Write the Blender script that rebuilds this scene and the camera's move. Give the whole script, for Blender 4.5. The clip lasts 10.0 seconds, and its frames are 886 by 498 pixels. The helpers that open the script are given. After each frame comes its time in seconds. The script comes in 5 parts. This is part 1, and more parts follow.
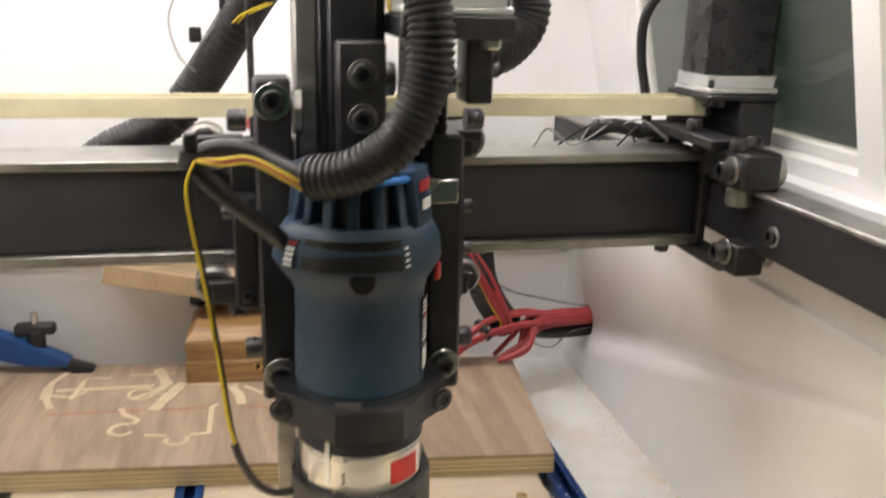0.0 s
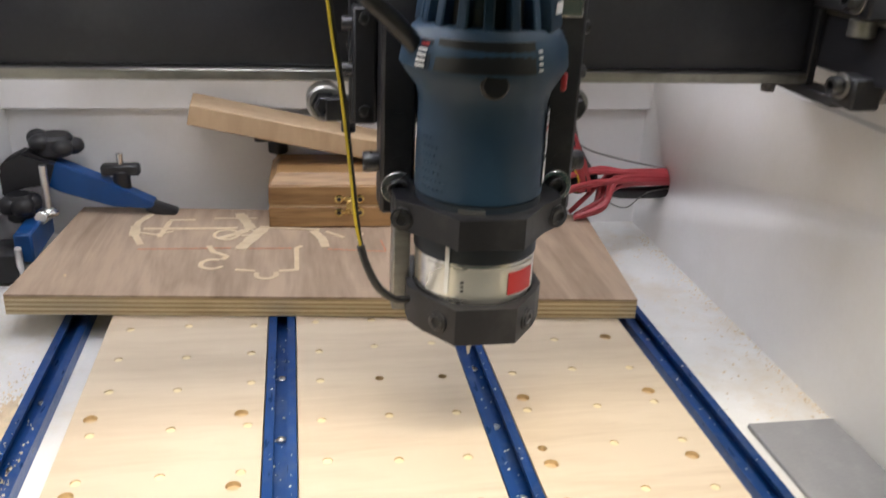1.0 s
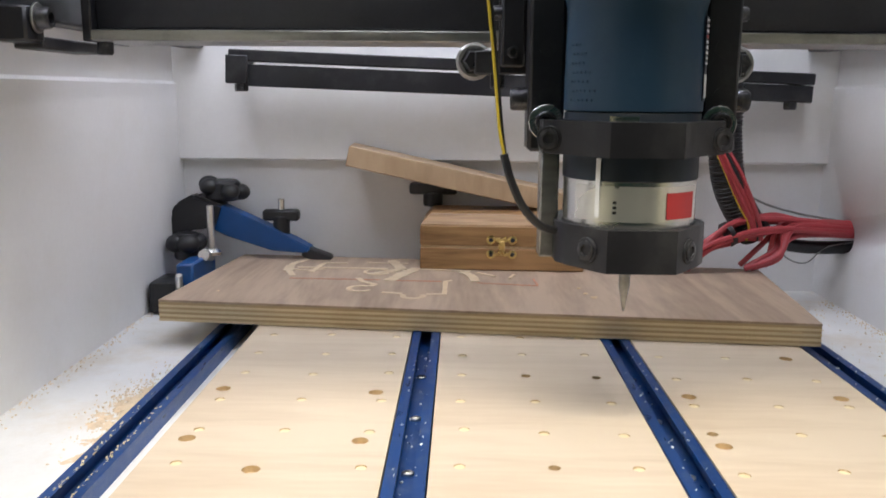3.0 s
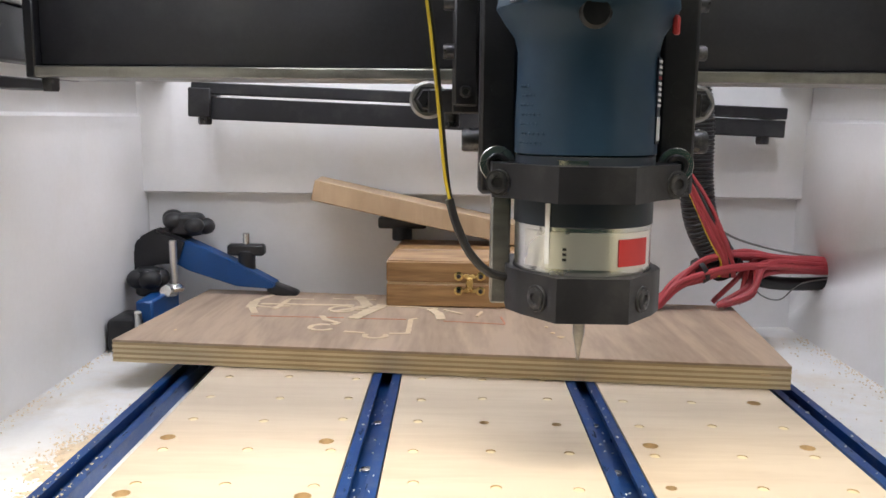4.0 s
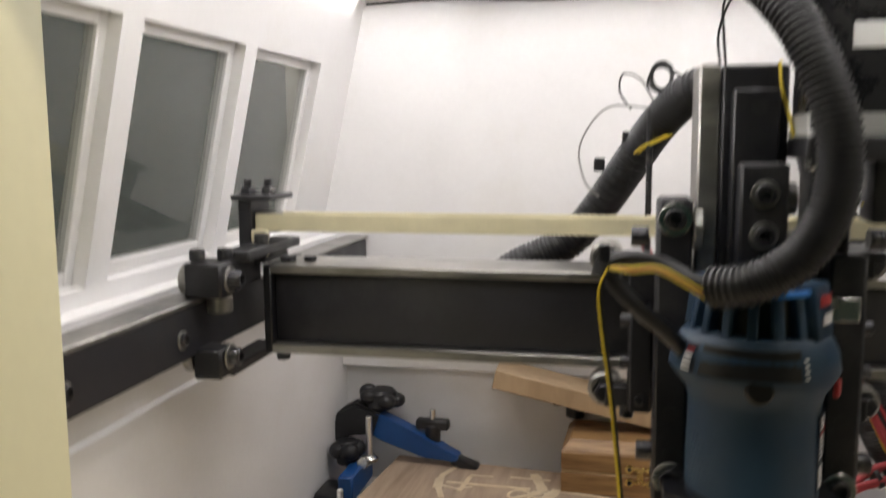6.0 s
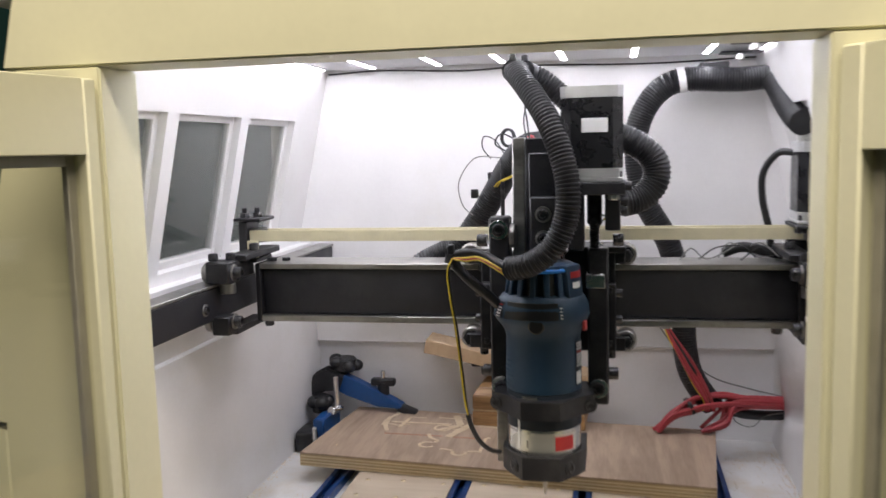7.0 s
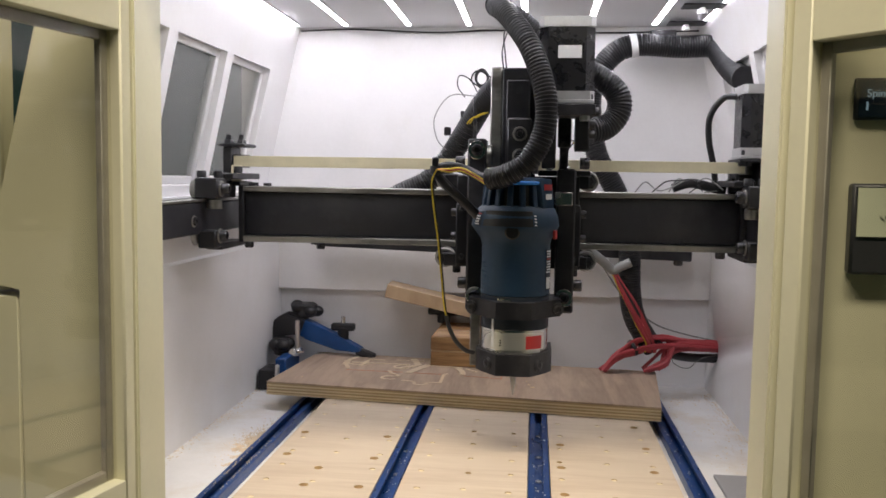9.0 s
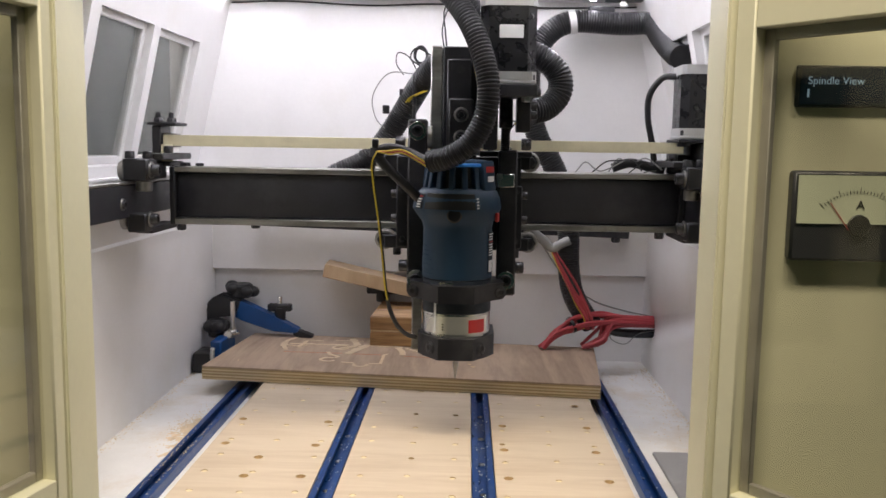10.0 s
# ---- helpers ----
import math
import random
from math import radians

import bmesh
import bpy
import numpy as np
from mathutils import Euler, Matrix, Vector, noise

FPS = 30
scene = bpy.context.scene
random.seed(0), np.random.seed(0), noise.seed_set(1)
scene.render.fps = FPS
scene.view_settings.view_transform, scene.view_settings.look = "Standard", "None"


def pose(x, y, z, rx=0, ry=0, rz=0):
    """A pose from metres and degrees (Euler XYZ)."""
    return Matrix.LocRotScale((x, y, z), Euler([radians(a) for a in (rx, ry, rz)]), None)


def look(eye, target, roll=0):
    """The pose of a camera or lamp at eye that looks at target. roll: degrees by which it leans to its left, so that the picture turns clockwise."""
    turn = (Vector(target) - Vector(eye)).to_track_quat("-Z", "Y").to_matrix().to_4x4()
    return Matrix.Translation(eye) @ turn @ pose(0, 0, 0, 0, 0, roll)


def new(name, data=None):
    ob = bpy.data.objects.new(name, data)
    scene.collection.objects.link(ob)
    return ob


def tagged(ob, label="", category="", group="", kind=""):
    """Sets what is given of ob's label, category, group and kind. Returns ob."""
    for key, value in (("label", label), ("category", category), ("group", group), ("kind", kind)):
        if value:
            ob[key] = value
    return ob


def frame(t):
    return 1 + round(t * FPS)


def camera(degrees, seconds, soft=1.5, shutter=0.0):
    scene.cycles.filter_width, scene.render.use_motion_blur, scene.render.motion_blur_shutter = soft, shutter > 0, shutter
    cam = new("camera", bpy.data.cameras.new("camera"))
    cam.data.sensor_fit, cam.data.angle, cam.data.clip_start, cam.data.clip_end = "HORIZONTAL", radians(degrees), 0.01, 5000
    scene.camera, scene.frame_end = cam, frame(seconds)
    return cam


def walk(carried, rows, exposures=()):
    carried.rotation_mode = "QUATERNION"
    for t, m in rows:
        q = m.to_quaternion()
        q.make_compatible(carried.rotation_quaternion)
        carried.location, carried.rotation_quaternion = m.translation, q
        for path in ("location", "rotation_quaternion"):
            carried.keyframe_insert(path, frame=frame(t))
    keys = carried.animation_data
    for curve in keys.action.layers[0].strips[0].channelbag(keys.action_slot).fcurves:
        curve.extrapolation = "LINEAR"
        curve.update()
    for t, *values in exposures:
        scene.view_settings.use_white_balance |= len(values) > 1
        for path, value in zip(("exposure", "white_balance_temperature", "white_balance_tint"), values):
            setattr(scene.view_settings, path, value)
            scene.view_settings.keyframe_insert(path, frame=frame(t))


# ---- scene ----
cam = camera(54.4, 10.0, shutter=0.4)
PATH = [
    (0, (0.091, -0.487, 0.37), (0.491, 1.392, -0.184), 1.3),
    (0.5, (0.052, -0.504, 0.35), (0.425, 1.34, -0.33), 2.7),
    (1, (0.04, -0.495, 0.324), (0.37, 1.32, -0.447), 2.5),
    (1.5, (0.042, -0.475, 0.23), (0.265, 1.394, -0.447), 2.7),
    (2, (0.027, -0.502, 0.183), (0.067, 1.424, -0.355), 1.3),
    (2.5, (0.036, -0.51, 0.168), (0.006, 1.441, -0.271), 0.4),
    (3, (0.051, -0.504, 0.181), (0.01, 1.464, -0.175), 0.4),
    (4.5, (0.077, -0.482, 0.19), (0.06, 1.496, -0.101), 0.6),
    (5, (0.06, -0.496, 0.203), (-0.08, 1.482, -0.057), -0.1),
    (5.5, (0.047, -0.493, 0.272), (-0.271, 1.47, 0.055), -2.4),
    (6, (0.066, -0.533, 0.363), (-0.336, 1.41, 0.114), -0.4),
    (6.2, (0.089, -0.556, 0.407), (-0.31, 1.383, 0.12), -0.1),
    (7.3, (0.222, -0.924, 0.377), (-0.17, 1.027, 0.176), -1.7),
    (7.5, (0.209, -0.938, 0.331), (-0.182, 1.015, 0.15), -1.3),
    (8, (0.183, -0.939, 0.291), (-0.184, 1.025, 0.202), -0.2),
    (8.5, (0.171, -0.94, 0.294), (-0.11, 1.036, 0.167), 0.2),
    (9, (0.157, -0.93, 0.289), (-0.052, 1.052, 0.124), 0.9),
    (9.5, (0.153, -0.925, 0.292), (0.026, 1.06, 0.081), 0.7),
    (10, (0.148, -0.915, 0.303), (0.094, 1.07, 0.066), 0.9),
]
walk(cam, [(t, look(eye, target, roll)) for t, eye, target, roll in PATH],
     exposures=[(0.0, 0.55, 7100, 10), (0.5, 0.45, 7000, 10), (1.0, 0.42, 6300, 10), (2.0, 0.2, 5950, 10), (2.5, 0.2, 5950, 10), (3.0, 0.3, 5950, 10), (4.5, 0.65, 6250, 10),
                (5.0, 0.55, 6350, 10), (5.5, 0.42, 6900, 10), (6.0, -0.2, 6900, 9), (7.3, 0.02, 6200, 14), (7.5, 0.02, 6200, 14), (8.0, -0.22, 6400, 14), (10.0, -0.1, 6400, 14)])

# ---- light ----
world = bpy.data.worlds.new("world")
scene.world = world
world.use_nodes = True
world.node_tree.nodes["Background"].inputs[0].default_value = (0.5, 0.55, 0.6, 1)
world.node_tree.nodes["Background"].inputs[1].default_value = 0.02
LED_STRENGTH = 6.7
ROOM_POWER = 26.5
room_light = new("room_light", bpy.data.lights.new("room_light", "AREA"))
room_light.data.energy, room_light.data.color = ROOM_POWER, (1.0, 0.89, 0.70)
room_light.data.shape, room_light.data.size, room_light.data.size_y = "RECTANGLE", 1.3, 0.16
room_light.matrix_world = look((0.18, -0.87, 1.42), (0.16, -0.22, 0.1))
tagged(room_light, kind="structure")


# ---- materials ----
def material(name, color, rough=0.5, metal=0.0, vary=0.15, scale=40.0, bump=0.1, fine=600.0, stretch=(1, 1, 1), dirt=None, dirt_amount=0.5, dirt_scale=9.0, coat=0.0):
    """Principled surface with variation at two scales, optional blotches of another colour and fine relief."""
    m = bpy.data.materials.new(name)
    m.use_nodes = True
    nt = m.node_tree
    N, L = nt.nodes, nt.links
    p = N["Principled BSDF"]
    p.inputs["Metallic"].default_value = metal
    p.inputs["Coat Weight"].default_value = coat
    tc = N.new("ShaderNodeTexCoord")
    mp = N.new("ShaderNodeMapping")
    mp.inputs["Scale"].default_value = stretch
    L.new(tc.outputs["Object"], mp.inputs["Vector"])
    n1 = N.new("ShaderNodeTexNoise")
    n1.inputs["Scale"].default_value, n1.inputs["Detail"].default_value = scale, 5
    n2 = N.new("ShaderNodeTexNoise")
    n2.inputs["Scale"].default_value, n2.inputs["Detail"].default_value = fine, 3
    L.new(mp.outputs[0], n1.inputs["Vector"])
    L.new(mp.outputs[0], n2.inputs["Vector"])
    add = N.new("ShaderNodeMath")
    add.operation = "MULTIPLY_ADD"
    add.inputs[1].default_value = 0.4
    L.new(n2.outputs[0], add.inputs[0])
    L.new(n1.outputs[0], add.inputs[2])
    ramp = N.new("ShaderNodeMapRange")
    ramp.inputs[1].default_value, ramp.inputs[2].default_value = 0.4, 1.0
    ramp.inputs[3].default_value, ramp.inputs[4].default_value = 1 - vary, 1 + vary
    L.new(add.outputs[0], ramp.inputs[0])
    mul = N.new("ShaderNodeMix")
    mul.data_type, mul.blend_type = "RGBA", "MULTIPLY"
    mul.inputs[0].default_value = 1.0
    mul.inputs[6].default_value = (*color, 1)
    L.new(ramp.outputs[0], mul.inputs[7])
    out = mul.outputs[2]
    if dirt:
        nd = N.new("ShaderNodeTexNoise")
        nd.inputs["Scale"].default_value, nd.inputs["Detail"].default_value = dirt_scale, 8
        nd.inputs["Roughness"].default_value = 0.65
        L.new(tc.outputs["Object"], nd.inputs["Vector"])
        dr = N.new("ShaderNodeMapRange")
        dr.inputs[1].default_value, dr.inputs[2].default_value = 0.5, 0.75
        dr.inputs[4].default_value = dirt_amount
        L.new(nd.outputs[0], dr.inputs[0])
        md = N.new("ShaderNodeMix")
        md.data_type = "RGBA"
        L.new(dr.outputs[0], md.inputs[0])
        L.new(out, md.inputs[6])
        md.inputs[7].default_value = (*dirt, 1)
        out = md.outputs[2]
    L.new(out, p.inputs["Base Color"])
    rr = N.new("ShaderNodeMapRange")
    rr.inputs[1].default_value, rr.inputs[2].default_value = 0.3, 0.8
    rr.inputs[3].default_value, rr.inputs[4].default_value = max(0.02, rough - 0.1), min(1, rough + 0.12)
    L.new(n1.outputs[0], rr.inputs[0])
    L.new(rr.outputs[0], p.inputs["Roughness"])
    if bump:
        b = N.new("ShaderNodeBump")
        b.inputs["Strength"].default_value, b.inputs["Distance"].default_value = bump, 0.0006
        L.new(add.outputs[0], b.inputs["Height"])
        L.new(b.outputs[0], p.inputs["Normal"])
    return m


def wood(name, light, dark, grain=(6, 60, 60), rough=0.55, rings=1.0):
    """Wood with stretched fibres and broad figure."""
    m = bpy.data.materials.new(name)
    m.use_nodes = True
    nt = m.node_tree
    N, L = nt.nodes, nt.links
    p = N["Principled BSDF"]
    tc, mp = N.new("ShaderNodeTexCoord"), N.new("ShaderNodeMapping")
    mp.inputs["Scale"].default_value = grain
    L.new(tc.outputs["Object"], mp.inputs["Vector"])
    n1, n2 = N.new("ShaderNodeTexNoise"), N.new("ShaderNodeTexNoise")
    n1.inputs["Scale"].default_value, n1.inputs["Detail"].default_value, n1.inputs["Distortion"].default_value = 1.0, 6, 1.2
    n2.inputs["Scale"].default_value, n2.inputs["Detail"].default_value = 7.0, 4
    L.new(mp.outputs[0], n1.inputs["Vector"])
    L.new(mp.outputs[0], n2.inputs["Vector"])
    n3 = N.new("ShaderNodeTexNoise")
    n3.inputs["Scale"].default_value, n3.inputs["Detail"].default_value = 12.0, 3
    L.new(tc.outputs["Object"], n3.inputs["Vector"])
    mix = N.new("ShaderNodeMath")
    mix.operation = "MULTIPLY_ADD"
    mix.inputs[1].default_value = 0.35
    L.new(n2.outputs[0], mix.inputs[0])
    L.new(n1.outputs[0], mix.inputs[2])
    mix2 = N.new("ShaderNodeMath")
    mix2.operation = "MULTIPLY_ADD"
    mix2.inputs[1].default_value = 0.35
    L.new(n3.outputs[0], mix2.inputs[0])
    L.new(mix.outputs[0], mix2.inputs[2])
    info = N.new("ShaderNodeObjectInfo")
    ramp = N.new("ShaderNodeValToRGB")
    ramp.color_ramp.elements[0].position, ramp.color_ramp.elements[0].color = 0.55, (*dark, 1)
    ramp.color_ramp.elements[1].position, ramp.color_ramp.elements[1].color = 1.0, (*light, 1)
    L.new(mix2.outputs[0], ramp.inputs[0])
    hv = N.new("ShaderNodeHueSaturation")
    vr = N.new("ShaderNodeMapRange")
    vr.inputs[3].default_value, vr.inputs[4].default_value = 0.93, 1.07
    L.new(info.outputs["Random"], vr.inputs[0])
    L.new(vr.outputs[0], hv.inputs["Value"])
    L.new(ramp.outputs[0], hv.inputs["Color"])
    L.new(hv.outputs[0], p.inputs["Base Color"])
    p.inputs["Roughness"].default_value = rough
    b = N.new("ShaderNodeBump")
    b.inputs["Strength"].default_value, b.inputs["Distance"].default_value = 0.2, 0.0005
    L.new(mix.outputs[0], b.inputs["Height"])
    L.new(b.outputs[0], p.inputs["Normal"])
    return m


def glass(name, tint=(1, 1, 1), rough=0.02, dust=0.0):
    m = bpy.data.materials.new(name)
    m.use_nodes = True
    nt = m.node_tree
    N, L = nt.nodes, nt.links
    N.remove(N["Principled BSDF"])
    tr, gl, lw, mx = N.new("ShaderNodeBsdfTransparent"), N.new("ShaderNodeBsdfGlossy"), N.new("ShaderNodeLayerWeight"), N.new("ShaderNodeMixShader")
    pw, ad = N.new("ShaderNodeMath"), N.new("ShaderNodeMath")
    pw.operation, ad.operation = "POWER", "MULTIPLY_ADD"
    pw.inputs[1].default_value = 4.0
    ad.inputs[1].default_value, ad.inputs[2].default_value = 0.75, 0.04
    lw.inputs[0].default_value = 0.5
    tr.inputs[0].default_value = (*tint, 1)
    gl.inputs["Roughness"].default_value = rough
    L.new(lw.outputs["Facing"], pw.inputs[0])
    L.new(pw.outputs[0], ad.inputs[0])
    L.new(ad.outputs[0], mx.inputs[0])
    L.new(tr.outputs[0], mx.inputs[1])
    L.new(gl.outputs[0], mx.inputs[2])
    out = mx.outputs[0]
    if dust:
        film, mist, nz, mr = N.new("ShaderNodeMixShader"), N.new("ShaderNodeBsdfDiffuse"), N.new("ShaderNodeTexNoise"), N.new("ShaderNodeMapRange")
        mist.inputs[0].default_value = (0.6, 0.6, 0.58, 1)
        nz.inputs["Scale"].default_value, nz.inputs["Detail"].default_value = 28, 6
        mr.inputs[1].default_value, mr.inputs[2].default_value, mr.inputs[3].default_value, mr.inputs[4].default_value = 0.3, 0.75, dust * 0.6, dust * 1.5
        L.new(nz.outputs[0], mr.inputs[0])
        L.new(mr.outputs[0], film.inputs[0])
        L.new(out, film.inputs[1])
        L.new(mist.outputs[0], film.inputs[2])
        out = film.outputs[0]
    L.new(out, N["Material Output"].inputs[0])
    return m


def glow(name, color, strength):
    m = bpy.data.materials.new(name)
    m.use_nodes = True
    p = m.node_tree.nodes["Principled BSDF"]
    p.inputs["Base Color"].default_value = (*color, 1)
    p.inputs["Emission Color"].default_value = (*color, 1)
    p.inputs["Emission Strength"].default_value = strength
    return m


WHITE = material("white_paint", (0.83, 0.82, 0.82), 0.5, vary=0.04, scale=14, fine=220, bump=0.12, dirt=(0.66, 0.62, 0.52), dirt_amount=0.35, dirt_scale=5)
TABLE = material("dusty_white_paint", (0.8, 0.79, 0.77), 0.6, vary=0.06, scale=30, fine=300, bump=0.2, dirt=(0.62, 0.5, 0.33), dirt_amount=0.6, dirt_scale=13)
CREAM = material("cream_paint", (0.73, 0.705, 0.50), 0.42, vary=0.05, scale=8, fine=150, bump=0.1)
CEIL = material("ceiling_paint", (0.68, 0.68, 0.69), 0.6, vary=0.06, scale=10, bump=0.1)
ROOMW = material("room_wall_green", (0.02, 0.075, 0.07), 0.8, vary=0.2, scale=3, bump=0.1)
BLACK = material("black_paint", (0.011, 0.011, 0.014), 0.46, vary=0.35, scale=30, fine=400, bump=0.25, dirt=(0.08, 0.078, 0.075), dirt_amount=0.4, dirt_scale=26)
BEAM = material("black_tube_paint", (0.022, 0.022, 0.027), 0.45, vary=0.3, scale=20, fine=500, bump=0.2, dirt=(0.06, 0.06, 0.062), dirt_amount=0.5, dirt_scale=14)
RUBBER = material("black_plastic", (0.013, 0.013, 0.015), 0.42, vary=0.25, scale=60, bump=0.15, dirt=(0.05, 0.05, 0.05), dirt_amount=0.3, dirt_scale=40)
STEEL = material("worn_steel", (0.36, 0.35, 0.33), 0.38, 0.9, vary=0.3, scale=25, fine=700, bump=0.2, stretch=(1, 6, 6), dirt=(0.1, 0.1, 0.095), dirt_amount=0.7, dirt_scale=24)
BRIGHT = material("bright_steel", (0.74, 0.73, 0.71), 0.26, 1.0, vary=0.05, scale=9, fine=900, bump=0.03)
BOLT = material("blackened_bolt", (0.05, 0.05, 0.055), 0.35, 0.7, vary=0.4, scale=120, bump=0.2, dirt=(0.3, 0.29, 0.27), dirt_amount=0.4, dirt_scale=160)
SILVER = material("cast_aluminium", (0.62, 0.62, 0.62), 0.4, 0.6, vary=0.1, scale=90, bump=0.15)
BLUE = material("navy_plastic", (0.014, 0.042, 0.082), 0.5, vary=0.12, scale=30, fine=900, bump=0.15, dirt=(0.04, 0.085, 0.12), dirt_amount=0.5, dirt_scale=22)
NAVY = material("dark_navy_plastic", (0.01, 0.018, 0.03), 0.5, vary=0.15, scale=40, bump=0.1)
TRACKM = material("blue_anodised_aluminium", (0.008, 0.06, 0.24), 0.36, 0.45, vary=0.2, scale=40, bump=0.15, stretch=(6, 1, 6), dirt=(0.3, 0.33, 0.36), dirt_amount=0.22, dirt_scale=60)
CLAMPB = material("blue_clamp_paint", (0.005, 0.06, 0.22), 0.4, vary=0.15, scale=40, bump=0.1)
RED = material("red_wire", (0.40, 0.05, 0.06), 0.45, vary=0.15, scale=80, bump=0.1)
REDL = material("red_label", (0.42, 0.03, 0.03), 0.45, vary=0.08, scale=60, bump=0)
YELLOW = material("yellow_wire", (0.62, 0.46, 0.03), 0.45, vary=0.1, scale=90, bump=0)
TIEB = material("blue_cable_tie", (0.02, 0.2, 0.62), 0.4, vary=0.1, scale=80, bump=0)
GREYW = material("grey_wire", (0.25, 0.25, 0.24), 0.5, vary=0.1, scale=90, bump=0)
BELTM = material("cream_belt", (0.72, 0.66, 0.45), 0.55, vary=0.08, scale=60, fine=500, bump=0.2)
PALE = material("white_label", (0.8, 0.8, 0.8), 0.5, vary=0.04, scale=60, bump=0)
GREYP = material("grey_board", (0.3, 0.3, 0.31), 0.5, vary=0.12, scale=20, bump=0.2, dirt=(0.42, 0.42, 0.43), dirt_amount=0.5, dirt_scale=30)
DUST = material("sawdust", (0.74, 0.61, 0.43), 0.9, vary=0.25, scale=300, bump=0.3)
DUSTP = material("fine_sawdust", (0.72, 0.58, 0.40), 0.95, vary=0.18, scale=120, fine=900, bump=0.5)
SPOIL = wood("birch_plywood", (0.68, 0.57, 0.43), (0.57, 0.455, 0.325), (5, 45, 45))
PLUG = wood("pale_dowel", (0.84, 0.72, 0.46), (0.74, 0.6, 0.34), (60, 60, 20))
HOLE = wood("hole_wall_wood", (0.66, 0.50, 0.29), (0.52, 0.37, 0.20), (60, 60, 20))
BOARDW = wood("plywood_face", (0.47, 0.35, 0.25), (0.27, 0.19, 0.13), (38, 5, 38))
PLY1 = wood("pale_ply_layer", (0.74, 0.62, 0.39), (0.62, 0.49, 0.29), (9, 40, 40))
PLY2 = wood("dark_ply_layer", (0.50, 0.37, 0.21), (0.38, 0.27, 0.14), (9, 40, 40))
CARVE = wood("carved_pale_wood", (0.72, 0.6, 0.42), (0.6, 0.47, 0.31), (50, 50, 50))
REDC = material("red_crayon", (0.55, 0.24, 0.15), 0.8, vary=0.3, scale=300, bump=0.1)
OAK = wood("oak_box_wood", (0.46, 0.27, 0.115), (0.17, 0.085, 0.03), (6, 60, 75), rough=0.4)
PLANKW = wood("pine_offcut", (0.5, 0.36, 0.22), (0.38, 0.26, 0.15), (30, 30, 8))
BRASS = material("brass", (0.66, 0.5, 0.2), 0.3, 1.0, vary=0.15, scale=120, bump=0.1)
PANE = glass("window_glass", (0.8, 0.82, 0.81), dust=0.09)
DOORPANE = glass("door_acrylic", (0.96, 0.96, 0.92), 0.03)
LED = glow("led_strip_glow", (0.965, 0.955, 1.0), LED_STRENGTH * 5)
LCD = glow("lcd_text_glow", (0.3, 0.45, 0.6), 0.3)
TAPE = material("black_tape", (0.012, 0.012, 0.013), 0.4, vary=0.3, scale=60, bump=0.3)
DIAL = material("meter_dial", (0.7, 0.74, 0.55), 0.5, vary=0.04, scale=40, bump=0)


# ---- building blocks ----
def thing(name, label, category, at=(0, 0, 0), group="", kind=""):
    ob = new(name)
    ob.location = at
    ob.empty_display_size = 0.02
    tagged(ob, label, category, group, kind)
    return ob


def root_place(ob):
    while ob.parent:
        ob = ob.parent
    return Vector(ob.location)


def finish(bm, name, mat):
    bmesh.ops.recalc_face_normals(bm, faces=bm.faces)
    me = bpy.data.meshes.new(name)
    bm.to_mesh(me)
    bm.free()
    for m in mat if isinstance(mat, (list, tuple)) else (mat,):
        me.materials.append(m)
    me.shade_smooth()
    me.set_sharp_from_angle(angle=radians(38))
    return me


def part(name, bm, mat, parent, label=""):
    """One mesh under a thing or a part; the bmesh holds world places."""
    bm.transform(Matrix.Translation(-root_place(parent)))
    ob = new(name, finish(bm, name, mat))
    ob.parent = parent
    if label:
        tagged(ob, label)
    return ob


def structure(name, bm, mat, label, category="wall"):
    return tagged(new(name, finish(bm, name, mat)), label, category, kind="structure")


def box(bm, x0, x1, y0, y1, z0, z1, b=0.0008, m=None, seg=1):
    """A box with softened edges; m turns or moves it."""
    r = bmesh.ops.create_cube(bm, size=1, matrix=Matrix.Translation(((x0 + x1) / 2, (y0 + y1) / 2, (z0 + z1) / 2)) @ Matrix.Diagonal((x1 - x0, y1 - y0, z1 - z0, 1)))
    vs = r["verts"]
    if m is not None:
        bmesh.ops.transform(bm, matrix=m, verts=vs)
    if b:
        es = list({e for v in vs for e in v.link_edges})
        bmesh.ops.bevel(bm, geom=es, offset=b, segments=seg, affect="EDGES", profile=0.5)
    return bm


def B(*a, **k):
    return box(bmesh.new(), *a, **k)


def along(p0, p1):
    d = Vector(p1) - Vector(p0)
    return Matrix.Translation(p0) @ d.to_track_quat("Z", "Y").to_matrix().to_4x4(), d.length


def lathe(bm, p0, p1, prof, seg=24, squash=1.0):
    """A turned form from p0 towards p1; prof: pairs of (share of the length, radius)."""
    m, n = along(p0, p1)
    rings = []
    for t, r in prof:
        rings.append([bm.verts.new(m @ Vector((r * math.cos(2 * math.pi * i / seg), squash * r * math.sin(2 * math.pi * i / seg), t * n))) for i in range(seg)])
    for a, b in zip(rings, rings[1:]):
        for i in range(seg):
            bm.faces.new((a[i], a[(i + 1) % seg], b[(i + 1) % seg], b[i]))
    bm.faces.new(rings[0][::-1])
    bm.faces.new(rings[-1])
    return bm


def cyl(bm, p0, p1, r, seg=20, b=0.0006):
    n = (Vector(p1) - Vector(p0)).length
    k = min(0.3, b / n)
    return lathe(bm, p0, p1, [(0, r - b), (k, r), (1 - k, r), (1, r - b)], seg)


